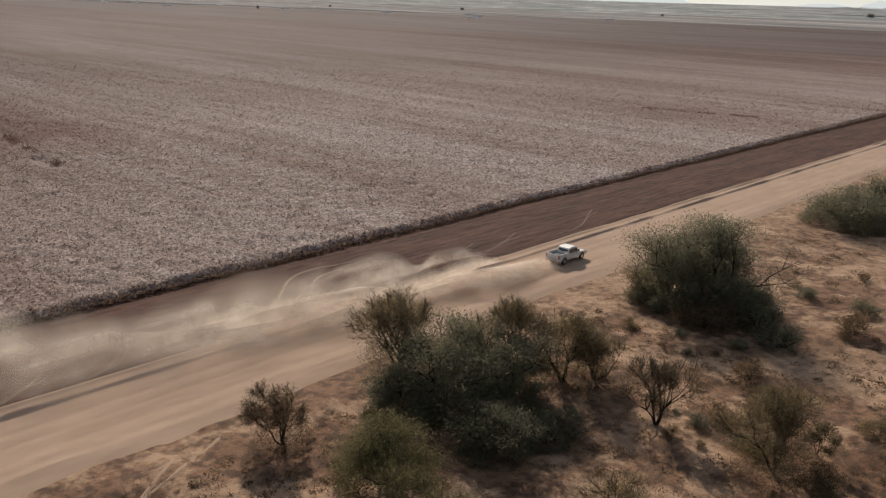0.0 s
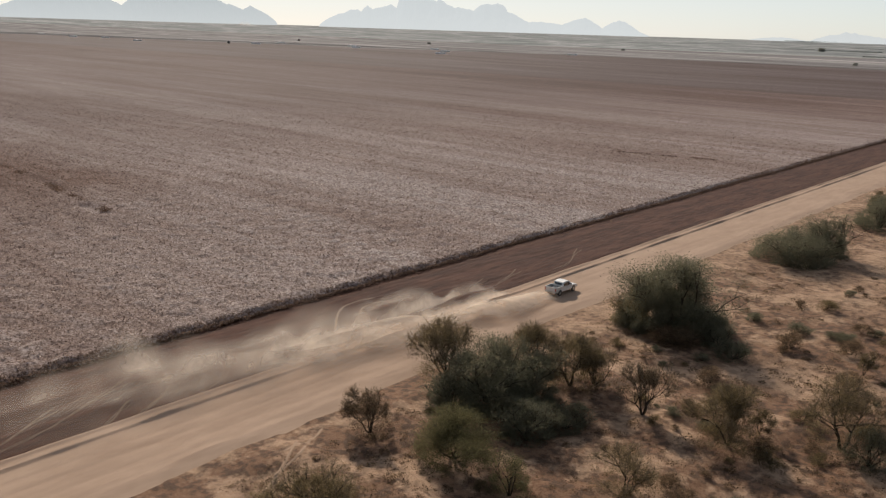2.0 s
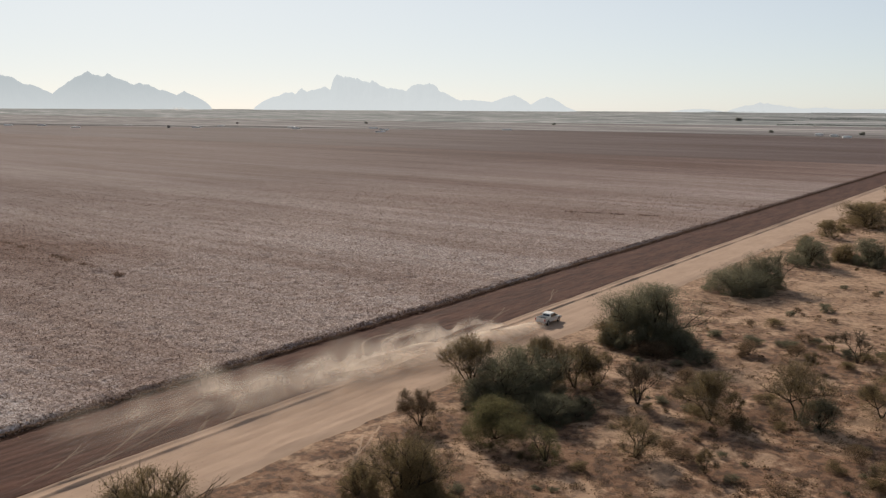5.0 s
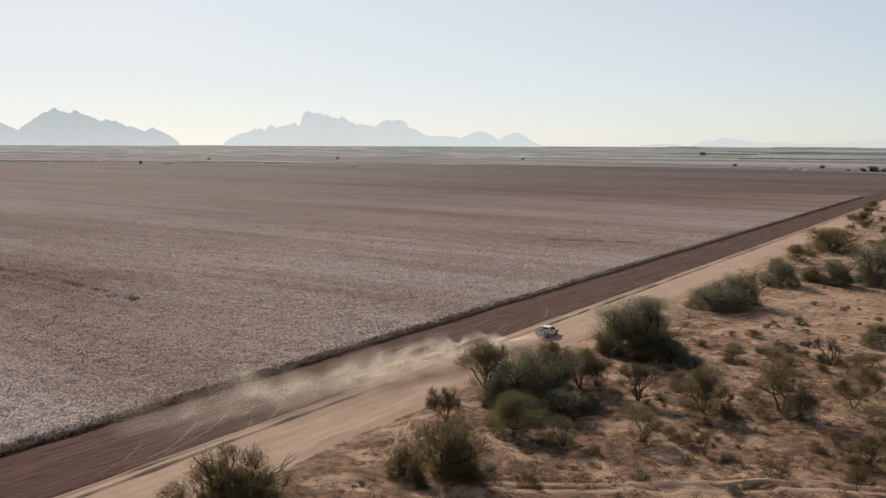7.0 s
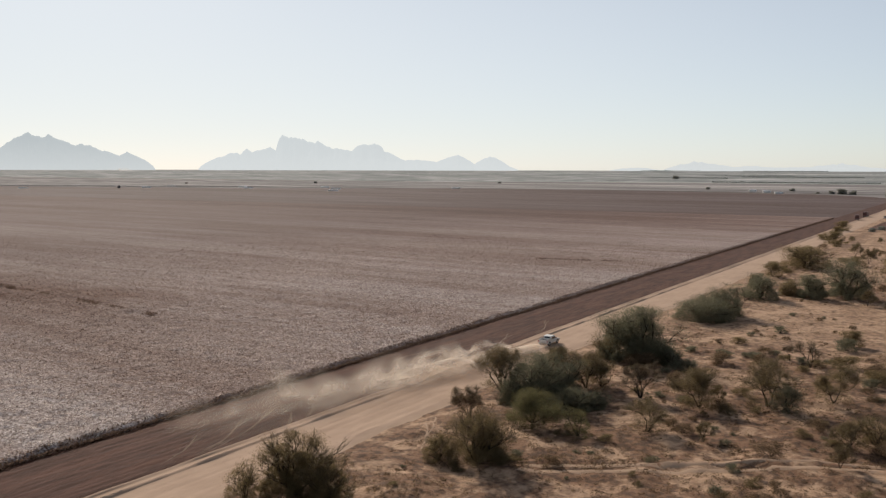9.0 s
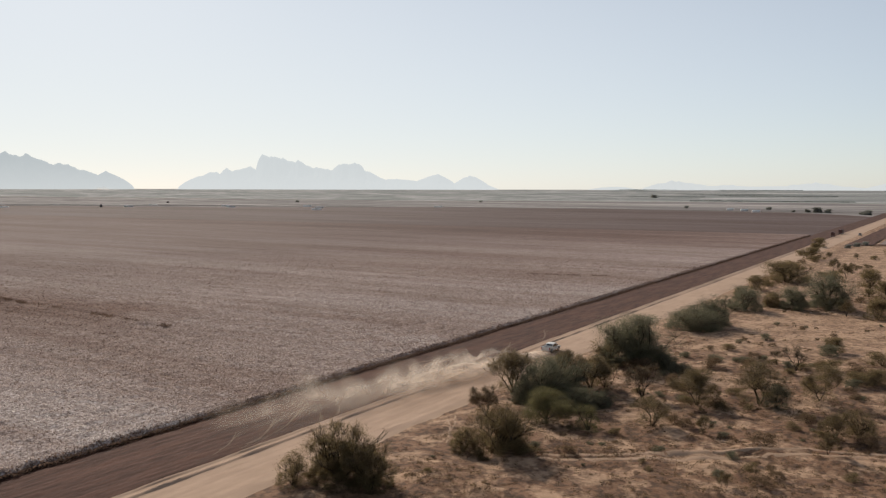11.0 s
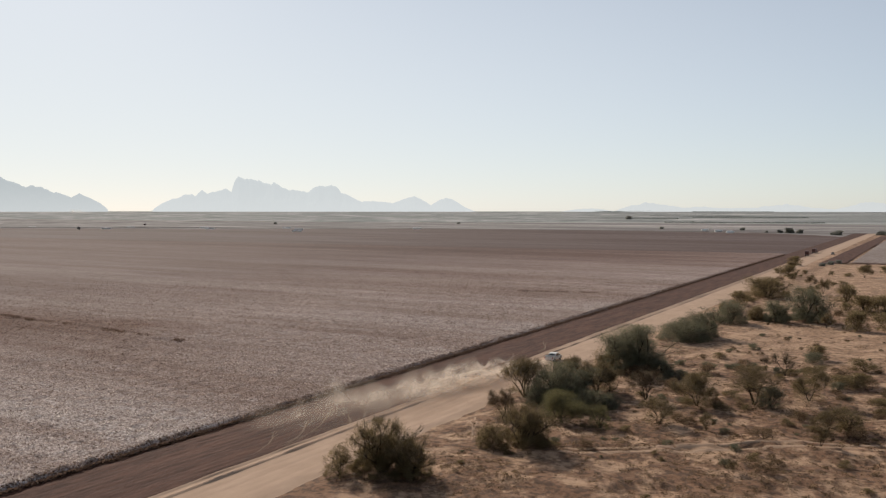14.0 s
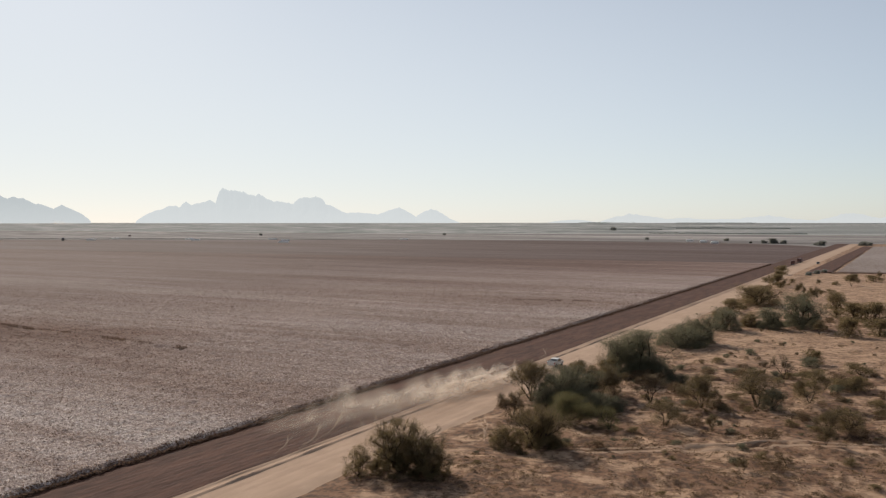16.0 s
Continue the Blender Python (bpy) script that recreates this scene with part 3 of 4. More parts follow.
# ---- cotton ----
def quads(centres, size, rs, flat=0.0):
    """Small randomly turned cards, one for each centre: vertices and faces."""
    n = len(centres)
    a = rs.normal(size=(n, 3))
    a[:, 2] *= 1 - flat
    a /= np.linalg.norm(a, axis=1)[:, None]
    b = np.cross(a, rs.normal(size=(n, 3)))
    b /= np.linalg.norm(b, axis=1)[:, None]
    s = (size * (0.6 + 0.8 * rs.rand(n)))[:, None]
    v = np.stack([centres - a * s - b * s * 0.5, centres + a * s * 0.2 - b * s * 0.7, centres + a * s + b * s * 0.4, centres - a * s * 0.3 + b * s * 0.7], 1).reshape(-1, 3)
    return v, np.arange(4 * n).reshape(n, 4)


def sprigs(centres, size, rs):
    """Small pointed leaf sprigs, one triangle each: vertices and faces."""
    n = len(centres)
    a = rs.normal(size=(n, 3))
    a /= np.linalg.norm(a, axis=1)[:, None]
    b = np.cross(a, rs.normal(size=(n, 3)))
    b /= np.linalg.norm(b, axis=1)[:, None]
    s = (size * (0.6 + 0.9 * rs.rand(n)))[:, None]
    v = np.stack([centres - a * s - b * s * 0.45, centres + a * s * 1.1, centres - a * s * 0.6 + b * s * 0.6], 1).reshape(-1, 3)
    return v, np.arange(3 * n).reshape(n, 3)


def cotton_limit(X):
    return 655 + 0.08 * X


def canopy_z(X, Y):
    gap = np.exp(-((Y - 132 + 0.10 * (X + 120) - 1.2 * np.sin(X * 0.09)) / 1.5) ** 2) * (X < -82) * (X > -200) * (vnoise(X, Y * 0, 12, 2) > -0.25)
    row = 0.05 * np.sin(Y * 6.283 / 1.0)
    near = np.clip((420 - np.hypot(X - 60, Y)) / 200, 0, 1)
    base = 0.72 + 0.30 * near * vnoise(X, Y, 1.5, 2) + row + 0.10 * vnoise(X * 0.2, Y, 9)
    inside = np.clip((EDGE_X - 0.1 - X) / 1.1, 0, 1) ** 0.7
    return base * inside * (1 - 0.95 * gap) - 0.15 * (1 - inside)


cxs = -axis(-EDGE_X, 90, 0.55, -EDGE_X - 0.01, 1300, 1.09)[::-1]
canopy = sheet("cotton_field", cxs, axis(25, 260, 0.6, -300, 800, 1.05), canopy_z, M_CROP,
               lambda X, Y: (X + (X > EDGE_X - 1.2) * 0.6 * vnoise(Y, X * 0, 3), np.where(Y > 320, 320 + (Y - 320) * (cotton_limit(X) - 320) / 480, Y)))
tagged(canopy, "ripe cotton crop with white lint on brown stalks", "cotton field", kind="stuff")

rs = np.random.RandomState(3)


def cotton_cards(n, near, far):
    """Bolls and dead leaves over the rows, thinning and growing coarser away from the road."""
    r = near * (far / near) ** rs.rand(n)
    a = rs.uniform(radians(-108), radians(2), n)
    x, y = 52 + r * np.sin(a), 40 + r * np.cos(a)
    y = np.where(r < 260, np.round(y) + rs.normal(0, 0.24, n), y)
    ok = (x < EDGE_X - 0.15) & (y < cotton_limit(x) - 4) & (y > -250) & (rs.rand(n) > (r - 260) / 300)
    x, y, r = x[ok], y[ok], r[ok]
    top = canopy_z(x, np.minimum(y, 319.0))
    ok = top > 0.12
    x, y, r, top = x[ok], y[ok], r[ok], top[ok]
    c = np.stack([x, y, top + rs.uniform(-0.14, 0.20, len(x))], -1)
    return quads(c, (0.00038 * r + 0.05) * np.clip(1 - (r - 300) / 280, 0.1, 1), rs, 0.1)


def card_object(name, blocks, material, label, category):
    v, f, k = [], [], 0
    for bv, bf in blocks:
        v.append(bv)
        f.append(bf + k)
        k += len(bv)
    ob = mesh_object(name, np.concatenate(v).tolist(), np.concatenate(f).tolist(), material)
    return tagged(ob, label, category, kind="stuff")


card_object("cotton_plants", [cotton_cards(640000, 60, 700)], M_COTTON, "ripe cotton plants with open white bolls in rows", "cotton")
for pts in ([(-200, 140.2), (-180, 138.4), (-165, 136.8), (-152, 135)], [(-146, 134.6), (-134, 133.4), (-118, 132.2), (-108, 130.4)], [(-104, 130.4), (-96, 129.6), (-84, 128.8)],
            [(-66, 287), (-60, 289), (-55, 290)], [(-52, 291), (-45, 293.6), (-36, 296)]):
    px, py = np.array(pts).T
    n = int((px[-1] - px[0]) * 26)
    gx = rs.uniform(px[0], px[-1], n)
    gx = gx[vnoise(gx, gx * 0 + 4, 5, 2) > -0.22 + 0.25 * rs.rand(n)]
    gy = np.interp(gx, px, py) + rs.normal(0, 0.6, len(gx)) + 0.7 * vnoise(gx, gx * 0, 6, 2)
    card_object("cotton_stalks", [quads(np.stack([gx, gy, rs.uniform(0.45, 1.0, len(gx))], -1), 0.17, rs, -0.4)],
                M_STALK, "broken line of dead brown stalks among the cotton rows", "cotton")
n = 36000
ex = EDGE_X - np.abs(rs.normal(0, 0.30, n)) + 0.35 * vnoise(np.linspace(15, 620, n), np.zeros(n), 3)
ey = 15 + 630 * np.linspace(0, 1, n) ** 1.4
m = 9000
sx = EDGE_X - 0.35 - 0.9 * rs.rand(m)
sy = 15 + 630 * np.linspace(0, 1, m) ** 1.4 + rs.normal(0, 0.3, m)
card_object("cotton_stalks", [quads(np.stack([sx, sy, canopy_z(sx, sy) + rs.uniform(-0.02, 0.2, m)], -1), 0.12, rs, -0.5)],
            M_STALK, "thin brown stalks on the open flank of the cotton", "cotton")
card_object("cotton_stalks", [quads(np.stack([ex + 0.35, ey + rs.normal(0, 0.3, n), 0.5 * rs.rand(n) ** 0.8], -1), 0.11, rs, -0.5)],
            M_STALK, "dark bare stalks along the edge of the cotton", "cotton")
n = 2600
ex = EDGE_X + 0.4 + np.abs(rs.normal(0, 0.9, n))
card_object("fallen_lint", [quads(np.stack([ex, rs.uniform(60, 420, n), np.full(n, 0.06)], -1), 0.07, rs, 0.6)], M_LITTER, "dry stalk litter at the foot of the cotton", "litter")


# ---- trees and shrubs ----
def tube(v, f, p0, p1, r0, r1, sides=5):
    d = (p1 - p0).normalized()
    u = d.orthogonal().normalized()
    w = d.cross(u)
    k = len(v)
    for p, r in ((p0, r0), (p1, r1)):
        for s in range(sides):
            a = 2 * math.pi * s / sides
            v.append(p + (u * math.cos(a) + w * math.sin(a)) * r)
    for s in range(sides):
        t = (s + 1) % sides
        f.append((k + s, k + t, k + sides + t, k + sides + s))


def grow(rg, stems, depth, spread, lift):
    """Limbs of a many-stemmed desert tree about one metre high: segments and tips."""
    segs, tips = [], []

    def branch(p, d, length, radius, level):
        q = p
        for s in range(2):
            d = (d + Vector((rg.gauss(0, 0.2), rg.gauss(0, 0.2), rg.gauss(0, 0.12) + lift * 0.1))).normalized()
            e = q + d * length / 2
            segs.append((q, e, radius * (1 - 0.25 * s), radius * (0.75 - 0.2 * s), level))
            q = e
        if level == 0:
            tips.append((q, d))
            return
        for k in range(rg.choice((2, 3, 3))):
            nd = (d + Vector((rg.gauss(0, spread), rg.gauss(0, spread), rg.gauss(0.1, spread * 0.6)))).normalized()
            if nd.z < -0.25:
                nd.z = -0.1
            branch(q, nd, length * rg.uniform(0.6, 0.85), radius * 0.58, level - 1)
        if level <= 2:
            tips.append((q, d))

    for s in range(stems):
        a = 2 * math.pi * (s + rg.random() * 0.7) / stems
        tilt = rg.uniform(0.15, 0.95) if stems > 1 else 0.15
        branch(Vector((0.02 * math.cos(a), 0.02 * math.sin(a), 0)), Vector((math.cos(a) * tilt, math.sin(a) * tilt, 1)).normalized(), rg.uniform(0.26, 0.38), 0.022, depth)
    return segs, tips


def shrub(name, x, y, width, height, seed, leaf_mat, count, leaf_size, label, category="tree", stems=5, depth=3, spread=0.55, dense=0.0, group="desert scrub", clump=0.09, bark=None, twigs=False, peak=2.2):
    """A tree or bush: limbs as one part, the crown of leaf sprigs as another."""
    leaves, leaf_size = int(count * 6.4), leaf_size * 0.53
    rg, rn = random.Random(seed), np.random.RandomState(seed)
    segs, tips = grow(rg, stems, depth, spread, 0.5)
    pts = np.array([t[0] for t in tips])
    sx = width / 2 / max(0.05, np.percentile(np.hypot(pts[:, 0], pts[:, 1]), 92))
    sz = height / max(0.05, np.percentile(pts[:, 2], 97)) * 0.95
    sc = Vector((sx, sx, sz))
    root = empty(name, pose(x, y, ground_at(x, y) - 0.08, 0, 0, 0), label, category, group)
    v, f = [], []
    for p, q, r0, r1, lev in segs:
        k = (sx + sz) / 2
        tube(v, f, p * sc, q * sc, max(0.016, r0 * k * 0.95), max(0.012, r1 * k * 0.95), 5 if lev > 2 else 3)
    mesh_object("trunk", [tuple(a) for a in v], f, bark or M_BARK, root, True)
    if depth >= 4 or twigs:
        # bare straw-coloured shoots standing out of the crown
        v, f = [], []
        for p, d in tips:
            for s in range(3):
                e = (Vector(d) + Vector((rg.gauss(0, 0.45), rg.gauss(0, 0.45), rg.uniform(0.1, 0.9)))).normalized()
                q = Vector(p) * sc
                tube(v, f, q, q + e * height * rg.uniform(0.06, 0.15), 0.022, 0.008, 3)
        tagged(mesh_object("brushwood", [tuple(a) for a in v], f, M_TWIG, root), kind="stuff")
    scn = np.array(sc)
    pts = pts * scn
    inner = pts[(np.hypot(pts[:, 0], pts[:, 1]) < width * 0.55)]
    c = inner[rn.randint(0, len(inner), leaves if dense < 0.8 else leaves // 3)]
    c = c + rn.normal(0, 1, c.shape) * np.array([width, width, height * 0.8]) * clump
    if dense:
        # sprigs over a lumpy shell of overlapping cushions, open between them
        lumps = 96
        ang, rad = rn.uniform(0, 6.283, lumps), np.sqrt(rn.uniform(0.0, 1, lumps))
        lz = (0.78 * (1 - rad ** peak) + 0.15) * rn.uniform(0.05, 1.08, lumps) ** 1.05
        lc = np.stack([np.cos(ang) * rad * 0.43 * width, np.sin(ang) * rad * 0.43 * width, lz * height], -1)
        lr = rn.uniform(0.06, 0.12, lumps) * width
        n = int(leaves * dense)
        k = rn.randint(0, lumps, n)
        d = rn.normal(size=(n, 3))
        d /= np.linalg.norm(d, axis=1)[:, None]
        e = lc[k] + d * (lr[k] * (0.55 + 0.62 * rn.rand(n) ** 1.5))[:, None] * [1, 1, 0.85]
        c = np.concatenate([c, e])
    c = c[(c[:, 2] > 0.02 * height)]
    c[:, 2] = np.minimum(c[:, 2], height * (0.98 + 0.06 * rn.rand(len(c))))
    lv, lf = sprigs(c, leaf_size, rn)
    mesh_object("crown", lv.tolist(), lf.tolist(), leaf_mat, root)
    return root


def seat(ob, x, y, turn, size):
    return copy_thing(ob, pose(x, y, ground_at(x, y) - 0.06, 0, 0, turn) @ Matrix.Diagonal((size, size, size, 1)))


# the big ironwood beside the road
shrub("ironwood_tree", 23.7, 149.0, 15.0, 9.5, 21, M_LEAF_DARK, 12000, 0.15, "dense dark green ironwood tree beside the dirt road", stems=7, depth=3, dense=1.4, clump=0.07, peak=1.5)
shrub("creosote_bush", 19.6, 146.1, 6.0, 5.2, 22, M_LEAF_OLIVE, 2600, 0.12, "olive creosote skirt at the foot of the ironwood", "bush", stems=7, dense=0.9)
shrub("creosote_bush", 26.8, 143.4, 5.5, 2.4, 23, M_LEAF_BROWN, 1600, 0.1, "dry brown brush in front of the ironwood", "bush", stems=8, dense=0.6)
shrub("creosote_bush", 30.9, 146.7, 4.4, 2.9, 24, M_LEAF_DARK, 1400, 0.1, "low dark bush in the ironwood's shade", "bush", stems=7, dense=0.8)
# the thicket nearer the camera
shrub("mesquite_tree", 14.9, 114.6, 7.7, 7.1, 31, M_LEAF_OLIVE, 3600, 0.085, "twiggy olive mesquite tree with open branches", stems=6, depth=4, clump=0.06, dense=0.4)
shrub("ironwood_tree", 20.9, 113.8, 10.3, 6.7, 32, M_LEAF_DARK, 6500, 0.13, "dark dense ironwood bush in a thicket", stems=7, dense=1.2, clump=0.07)
shrub("ironwood_tree", 19.5, 110.1, 5.8, 3.9, 25, M_LEAF_DARK, 2600, 0.11, "dark low bush inside the thicket", stems=6, dense=1.0)
shrub("mesquite_tree", 21.6, 119.9, 6.1, 6.8, 33, M_LEAF_OLIVE, 2800, 0.09, "tall olive mesquite with upright twigs in a thicket", stems=5, depth=4, clump=0.06, dense=0.4)
shrub("mesquite_tree", 25.2, 122.7, 6.8, 5.4, 26, M_LEAF_OLIVE, 2600, 0.09, "olive mesquite at the end of a thicket", stems=6, depth=4, dense=0.4)
shrub("mesquite_tree", 26.8, 124.8, 4.2, 4.1, 34, M_LEAF_OLIVE, 1500, 0.09, "open olive mesquite trailing off a thicket", stems=5, depth=4, clump=0.06, dense=0.4)
shrub("ironwood_tree", 27.9, 111.0, 6.0, 3.7, 35, M_LEAF_DARK, 2800, 0.11, "low dark bush spreading from a thicket", stems=6, dense=0.9)
shrub("ironwood_tree", 29.6, 115.1, 4.9, 2.5, 27, M_LEAF_DARK, 1600, 0.1, "low dark brush trailing off the thicket", stems=6, dense=0.9)
shrub("ironwood_tree", 23.4, 117.4, 7.4, 5.8, 57, M_LEAF_DARK, 4200, 0.12, "dark ironwood crown in the heart of a thicket", stems=6, dense=1.2, clump=0.07)
shrub("palo_verde", 26.5, 102.2, 7.6, 4.3, 36, M_LEAF_GREEN, 4200, 0.095, "bright green palo verde at the foot of a thicket", stems=5, dense=0.7, clump=0.08)
shrub("mesquite_tree", 17.3, 101.0, 4.6, 4.3, 37, M_LEAF_BROWN, 1900, 0.08, "brown half-dry mesquite near the road shoulder", stems=5, depth=4, clump=0.06, dense=0.4)
# bushes in the foreground
shrub("mesquite_tree", 27.6, 85.6, 8.2, 5.9, 38, M_LEAF_OLIVE, 8000, 0.085, "wide olive mesquite bush with many fine stems", stems=9, depth=3, dense=1.8, twigs=True, clump=0.08)
shrub("creosote_bush", 23.1, 84.2, 4.4, 3.1, 28, M_LEAF_OLIVE, 2400, 0.08, "low olive bush beside a wide mesquite", "bush", stems=7, dense=0.9, clump=0.08)
shrub("palo_verde", 33.4, 101.2, 4.2, 3.7, 39, M_LEAF_GREEN, 1900, 0.07, "small round palo verde sapling on bare ground", stems=4, dense=0.8, clump=0.07)
shrub("mesquite_tree", 40.3, 107.6, 6.3, 4.0, 40, M_LEAF_OLIVE, 2000, 0.07, "thin olive mesquite with a forked dark trunk", stems=3, depth=4, clump=0.06, dense=0.4)
shrub("creosote_bush", 34.2, 121.9, 5.2, 5.0, 41, M_LEAF_BROWN, 1100, 0.07, "thin bare brown mesquite shrub", stems=6, depth=4, clump=0.06)
shrub("mesquite_tree", 42.9, 122.0, 7.1, 5.4, 42, M_LEAF_OLIVE, 3600, 0.09, "spreading grey-green mesquite tree with a dark trunk", stems=4, depth=4, dense=0.4, clump=0.07)
shrub("mesquite_tree", 50.6, 129.7, 7.9, 6.5, 43, M_LEAF_OLIVE, 2200, 0.085, "open-crowned mesquite tree with forked limbs", stems=3, depth=4, clump=0.07, dense=0.4)
shrub("creosote_bush", 53.6, 127.6, 4.2, 3.6, 29, M_LEAF_DARK, 1300, 0.09, "dark bush beside an open mesquite tree", "bush", stems=6, dense=0.7)
shrub("mesquite_tree", 58.7, 134.8, 5.8, 5.4, 44, M_LEAF_OLIVE, 2000, 0.085, "single-trunked mesquite tree with a flat crown", stems=2, depth=4, clump=0.07, dense=0.4)
shrub("dead_tree", 51.6, 157.2, 4.3, 4.6, 45, M_LEAF_BROWN, 260, 0.06, "bare dead mesquite tree with grey limbs", stems=3, depth=4, clump=0.05)
shrub("dead_tree", 47.6, 161.3, 2.7, 2.9, 46, M_LEAF_BROWN, 160, 0.06, "small bare dead tree in scrub", stems=2, depth=4, clump=0.05)
shrub("mesquite_tree", 63.3, 114.9, 4.1, 3.5, 47, M_LEAF_OLIVE, 1800, 0.075, "yellowish half-dry mesquite shrub", stems=6, depth=4, clump=0.06, dense=0.5)
shrub("mesquite_tree", 65.9, 117.9, 5.3, 3.6, 30, M_LEAF_OLIVE, 2600, 0.08, "round olive mesquite bush on sandy soil", stems=6, depth=3, dense=0.9)
shrub("mesquite_tree", 17.2, 66.2, 8.0, 6.6, 48, M_LEAF_OLIVE, 9000, 0.085, "large olive mesquite bush at the road shoulder", stems=9, depth=3, dense=1.9, twigs=True, clump=0.07)
shrub("mesquite_tree", 21.6, 66.4, 5.2, 4.8, 49, M_LEAF_OLIVE, 4600, 0.085, "round mesquite bush with a dark shaded side", stems=7, depth=3, dense=1.1, twigs=True, clump=0.07)
shrub("mesquite_tree", 13.4, 62.6, 4.4, 4.0, 50, M_LEAF_OLIVE, 2400, 0.08, "low mesquite bush beside the ruts", stems=6, depth=3, dense=0.8, clump=0.07)
# along the road farther on
shrub("ironwood_tree", 22.1, 196.5, 14.7, 5.6, 51, M_LEAF_DARK, 6500, 0.15, "broad olive ironwood thicket along the road", stems=8, dense=1.0, clump=0.08)
shrub("ironwood_tree", 25.6, 203.1, 8.3, 7.4, 59, M_LEAF_DARK, 3600, 0.15, "dark ironwood rising out of a roadside thicket", stems=7, dense=1.0, clump=0.08)
shrub("ironwood_tree", 25.6, 236.0, 11.0, 6.6, 52, M_LEAF_DARK, 3800, 0.16, "broad dark bush along the road", stems=7, dense=1.0)
shrub("ironwood_tree", 45.6, 250.4, 12.7, 10.5, 53, M_LEAF_DARK, 5500, 0.18, "tall dark ironwood tree rising over scrub", stems=6, dense=1.0, peak=1.4)
shrub("ironwood_tree", 37.3, 243.9, 8.2, 6.2, 54, M_LEAF_DARK, 3200, 0.16, "low dark ironwood bush in the scrub", stems=7, dense=0.9)
shrub("ironwood_tree", 31.3, 245.7, 5.3, 4.4, 56, M_LEAF_OLIVE, 1900, 0.15, "olive bush at the edge of the scrub", stems=7, dense=0.8)
shrub("ironwood_tree", 22.7, 317.3, 18.1, 7.7, 55, M_LEAF_OLIVE, 4200, 0.2, "long olive thicket on the road bank", stems=8, dense=1.0)

bush_a = shrub("creosote_bush", 55.1, 181.9, 4.6, 3.1, 61, M_LEAF_OLIVE, 459, 0.165, "low olive creosote bush on sandy ground", "bush", stems=7, dense=0.6)
bush_b = shrub("creosote_bush", 57.1, 159.9, 5.3, 2.2, 62, M_LEAF_OLIVE, 459, 0.149, "spreading low creosote bush", "bush", stems=5, dense=0.5)
bush_c = shrub("dry_bush", 62.0, 155.9, 4.6, 2.4, 63, M_LEAF_BROWN, 428, 0.141, "brown dry bush in scrub", "bush", stems=5, dense=0.3)
bush_d = shrub("dry_bush", 33.8, 144.0, 4.1, 2.0, 64, M_LEAF_DARK, 367, 0.141, "small dark bush on pale soil", "bush", stems=5, dense=0.6)
tree_a = shrub("mesquite_tree", 51.4, 237.9, 4.0, 4.1, 65, M_LEAF_OLIVE, 367, 0.149, "small thin mesquite tree in open scrub", stems=3, depth=4, clump=0.07)
for src, x, y, turn, size in [(bush_c, 38.0, 151.9, 40, 0.85), (bush_c, 44.0, 155.2, 10, 0.75), (bush_d, 40.6, 188.4, 90, 0.7), (bush_d, 36.3, 180.9, 10, 0.4), (bush_d, 54.8, 177.2, 60, 1.1),
                              (bush_b, 64.8, 172.0, 120, 1.1), (bush_b, 62.6, 150.9, 200, 1.05), (bush_a, 65.0, 153.2, 75, 0.85), (bush_a, 59.1, 234.8, 310, 1.7), (bush_a, 66.7, 239.0, 40, 1.6),
                              (bush_a, 50.5, 313.0, 110, 2.0), (bush_a, 58.3, 278.7, 200, 1.9), (bush_a, 63.9, 275.5, 0, 2.1), (tree_a, 48.7, 438.0, 60, 1.5), (tree_a, 31.9, 371.8, 20, 1.3),
                              (bush_b, 37.1, 334.7, 80, 1.5), (bush_a, 18.7, 285.1, 100, 1.5), (bush_b, 8.1, 449.7, 150, 1.3), (bush_a, 15.6, 425.9, 30, 1.9), (bush_a, 9.2, 485.3, 250, 1.5),
                              (bush_a, 5.9, 523.5, 70, 1.8), (bush_b, 46.9, 483.6, 20, 1.5), (bush_b, 57.4, 477.1, 140, 1.6), (tree_a, 39.8, 342.7, 190, 1.3)]:
    seat(src, x, y, turn, size)


def open_sand(x, y):
    """The bare sandy flats, where hardly a bush stands."""
    return (27 < x < 78 and 174 < y < 240) or (33 < x < 46 and 138 < y < 149) or x < 15 + 0.012 * y


rng = random.Random(29)
for n, sources, x0, x1, y0, y1, s0, s1 in [(46, (bush_b, bush_c, bush_d, bush_d), 26, 92, 132, 175, 0.3, 0.7), (26, (bush_b, bush_c, bush_a, bush_d), 28, 96, 240, 330, 0.4, 0.95), (70, (bush_c, bush_d, bush_b), 19, 74, 72, 150, 0.16, 0.45),
                                          (40, (bush_c, bush_c, bush_b, tree_a), 33, 76, 84, 152, 0.3, 0.7), (30, (bush_a, bush_b, bush_b, bush_c, tree_a), 24, 130, 330, 505, 0.5, 1.1)]:
    for k in range(n):
        x, y = rng.uniform(x0, x1), rng.uniform(y0, y1)
        src, turn, size = rng.choice(sources), rng.uniform(0, 360), rng.uniform(s0, s1)
        if not open_sand(x, y):
            seat(src, x, y, turn, size)
for k in range(16):
    x, y = rng.uniform(30, 75), rng.uniform(178, 236)
    seat(rng.choice((bush_c, bush_d)), x, y, rng.uniform(0, 360), rng.uniform(0.15, 0.4))
for k in range(14):
    seat(rng.choice((bush_a, bush_b, bush_c)), rng.uniform(15.5, 20.5), 262 + k * 15 + rng.uniform(-5, 5), rng.uniform(0, 360), rng.uniform(0.4, 0.9))

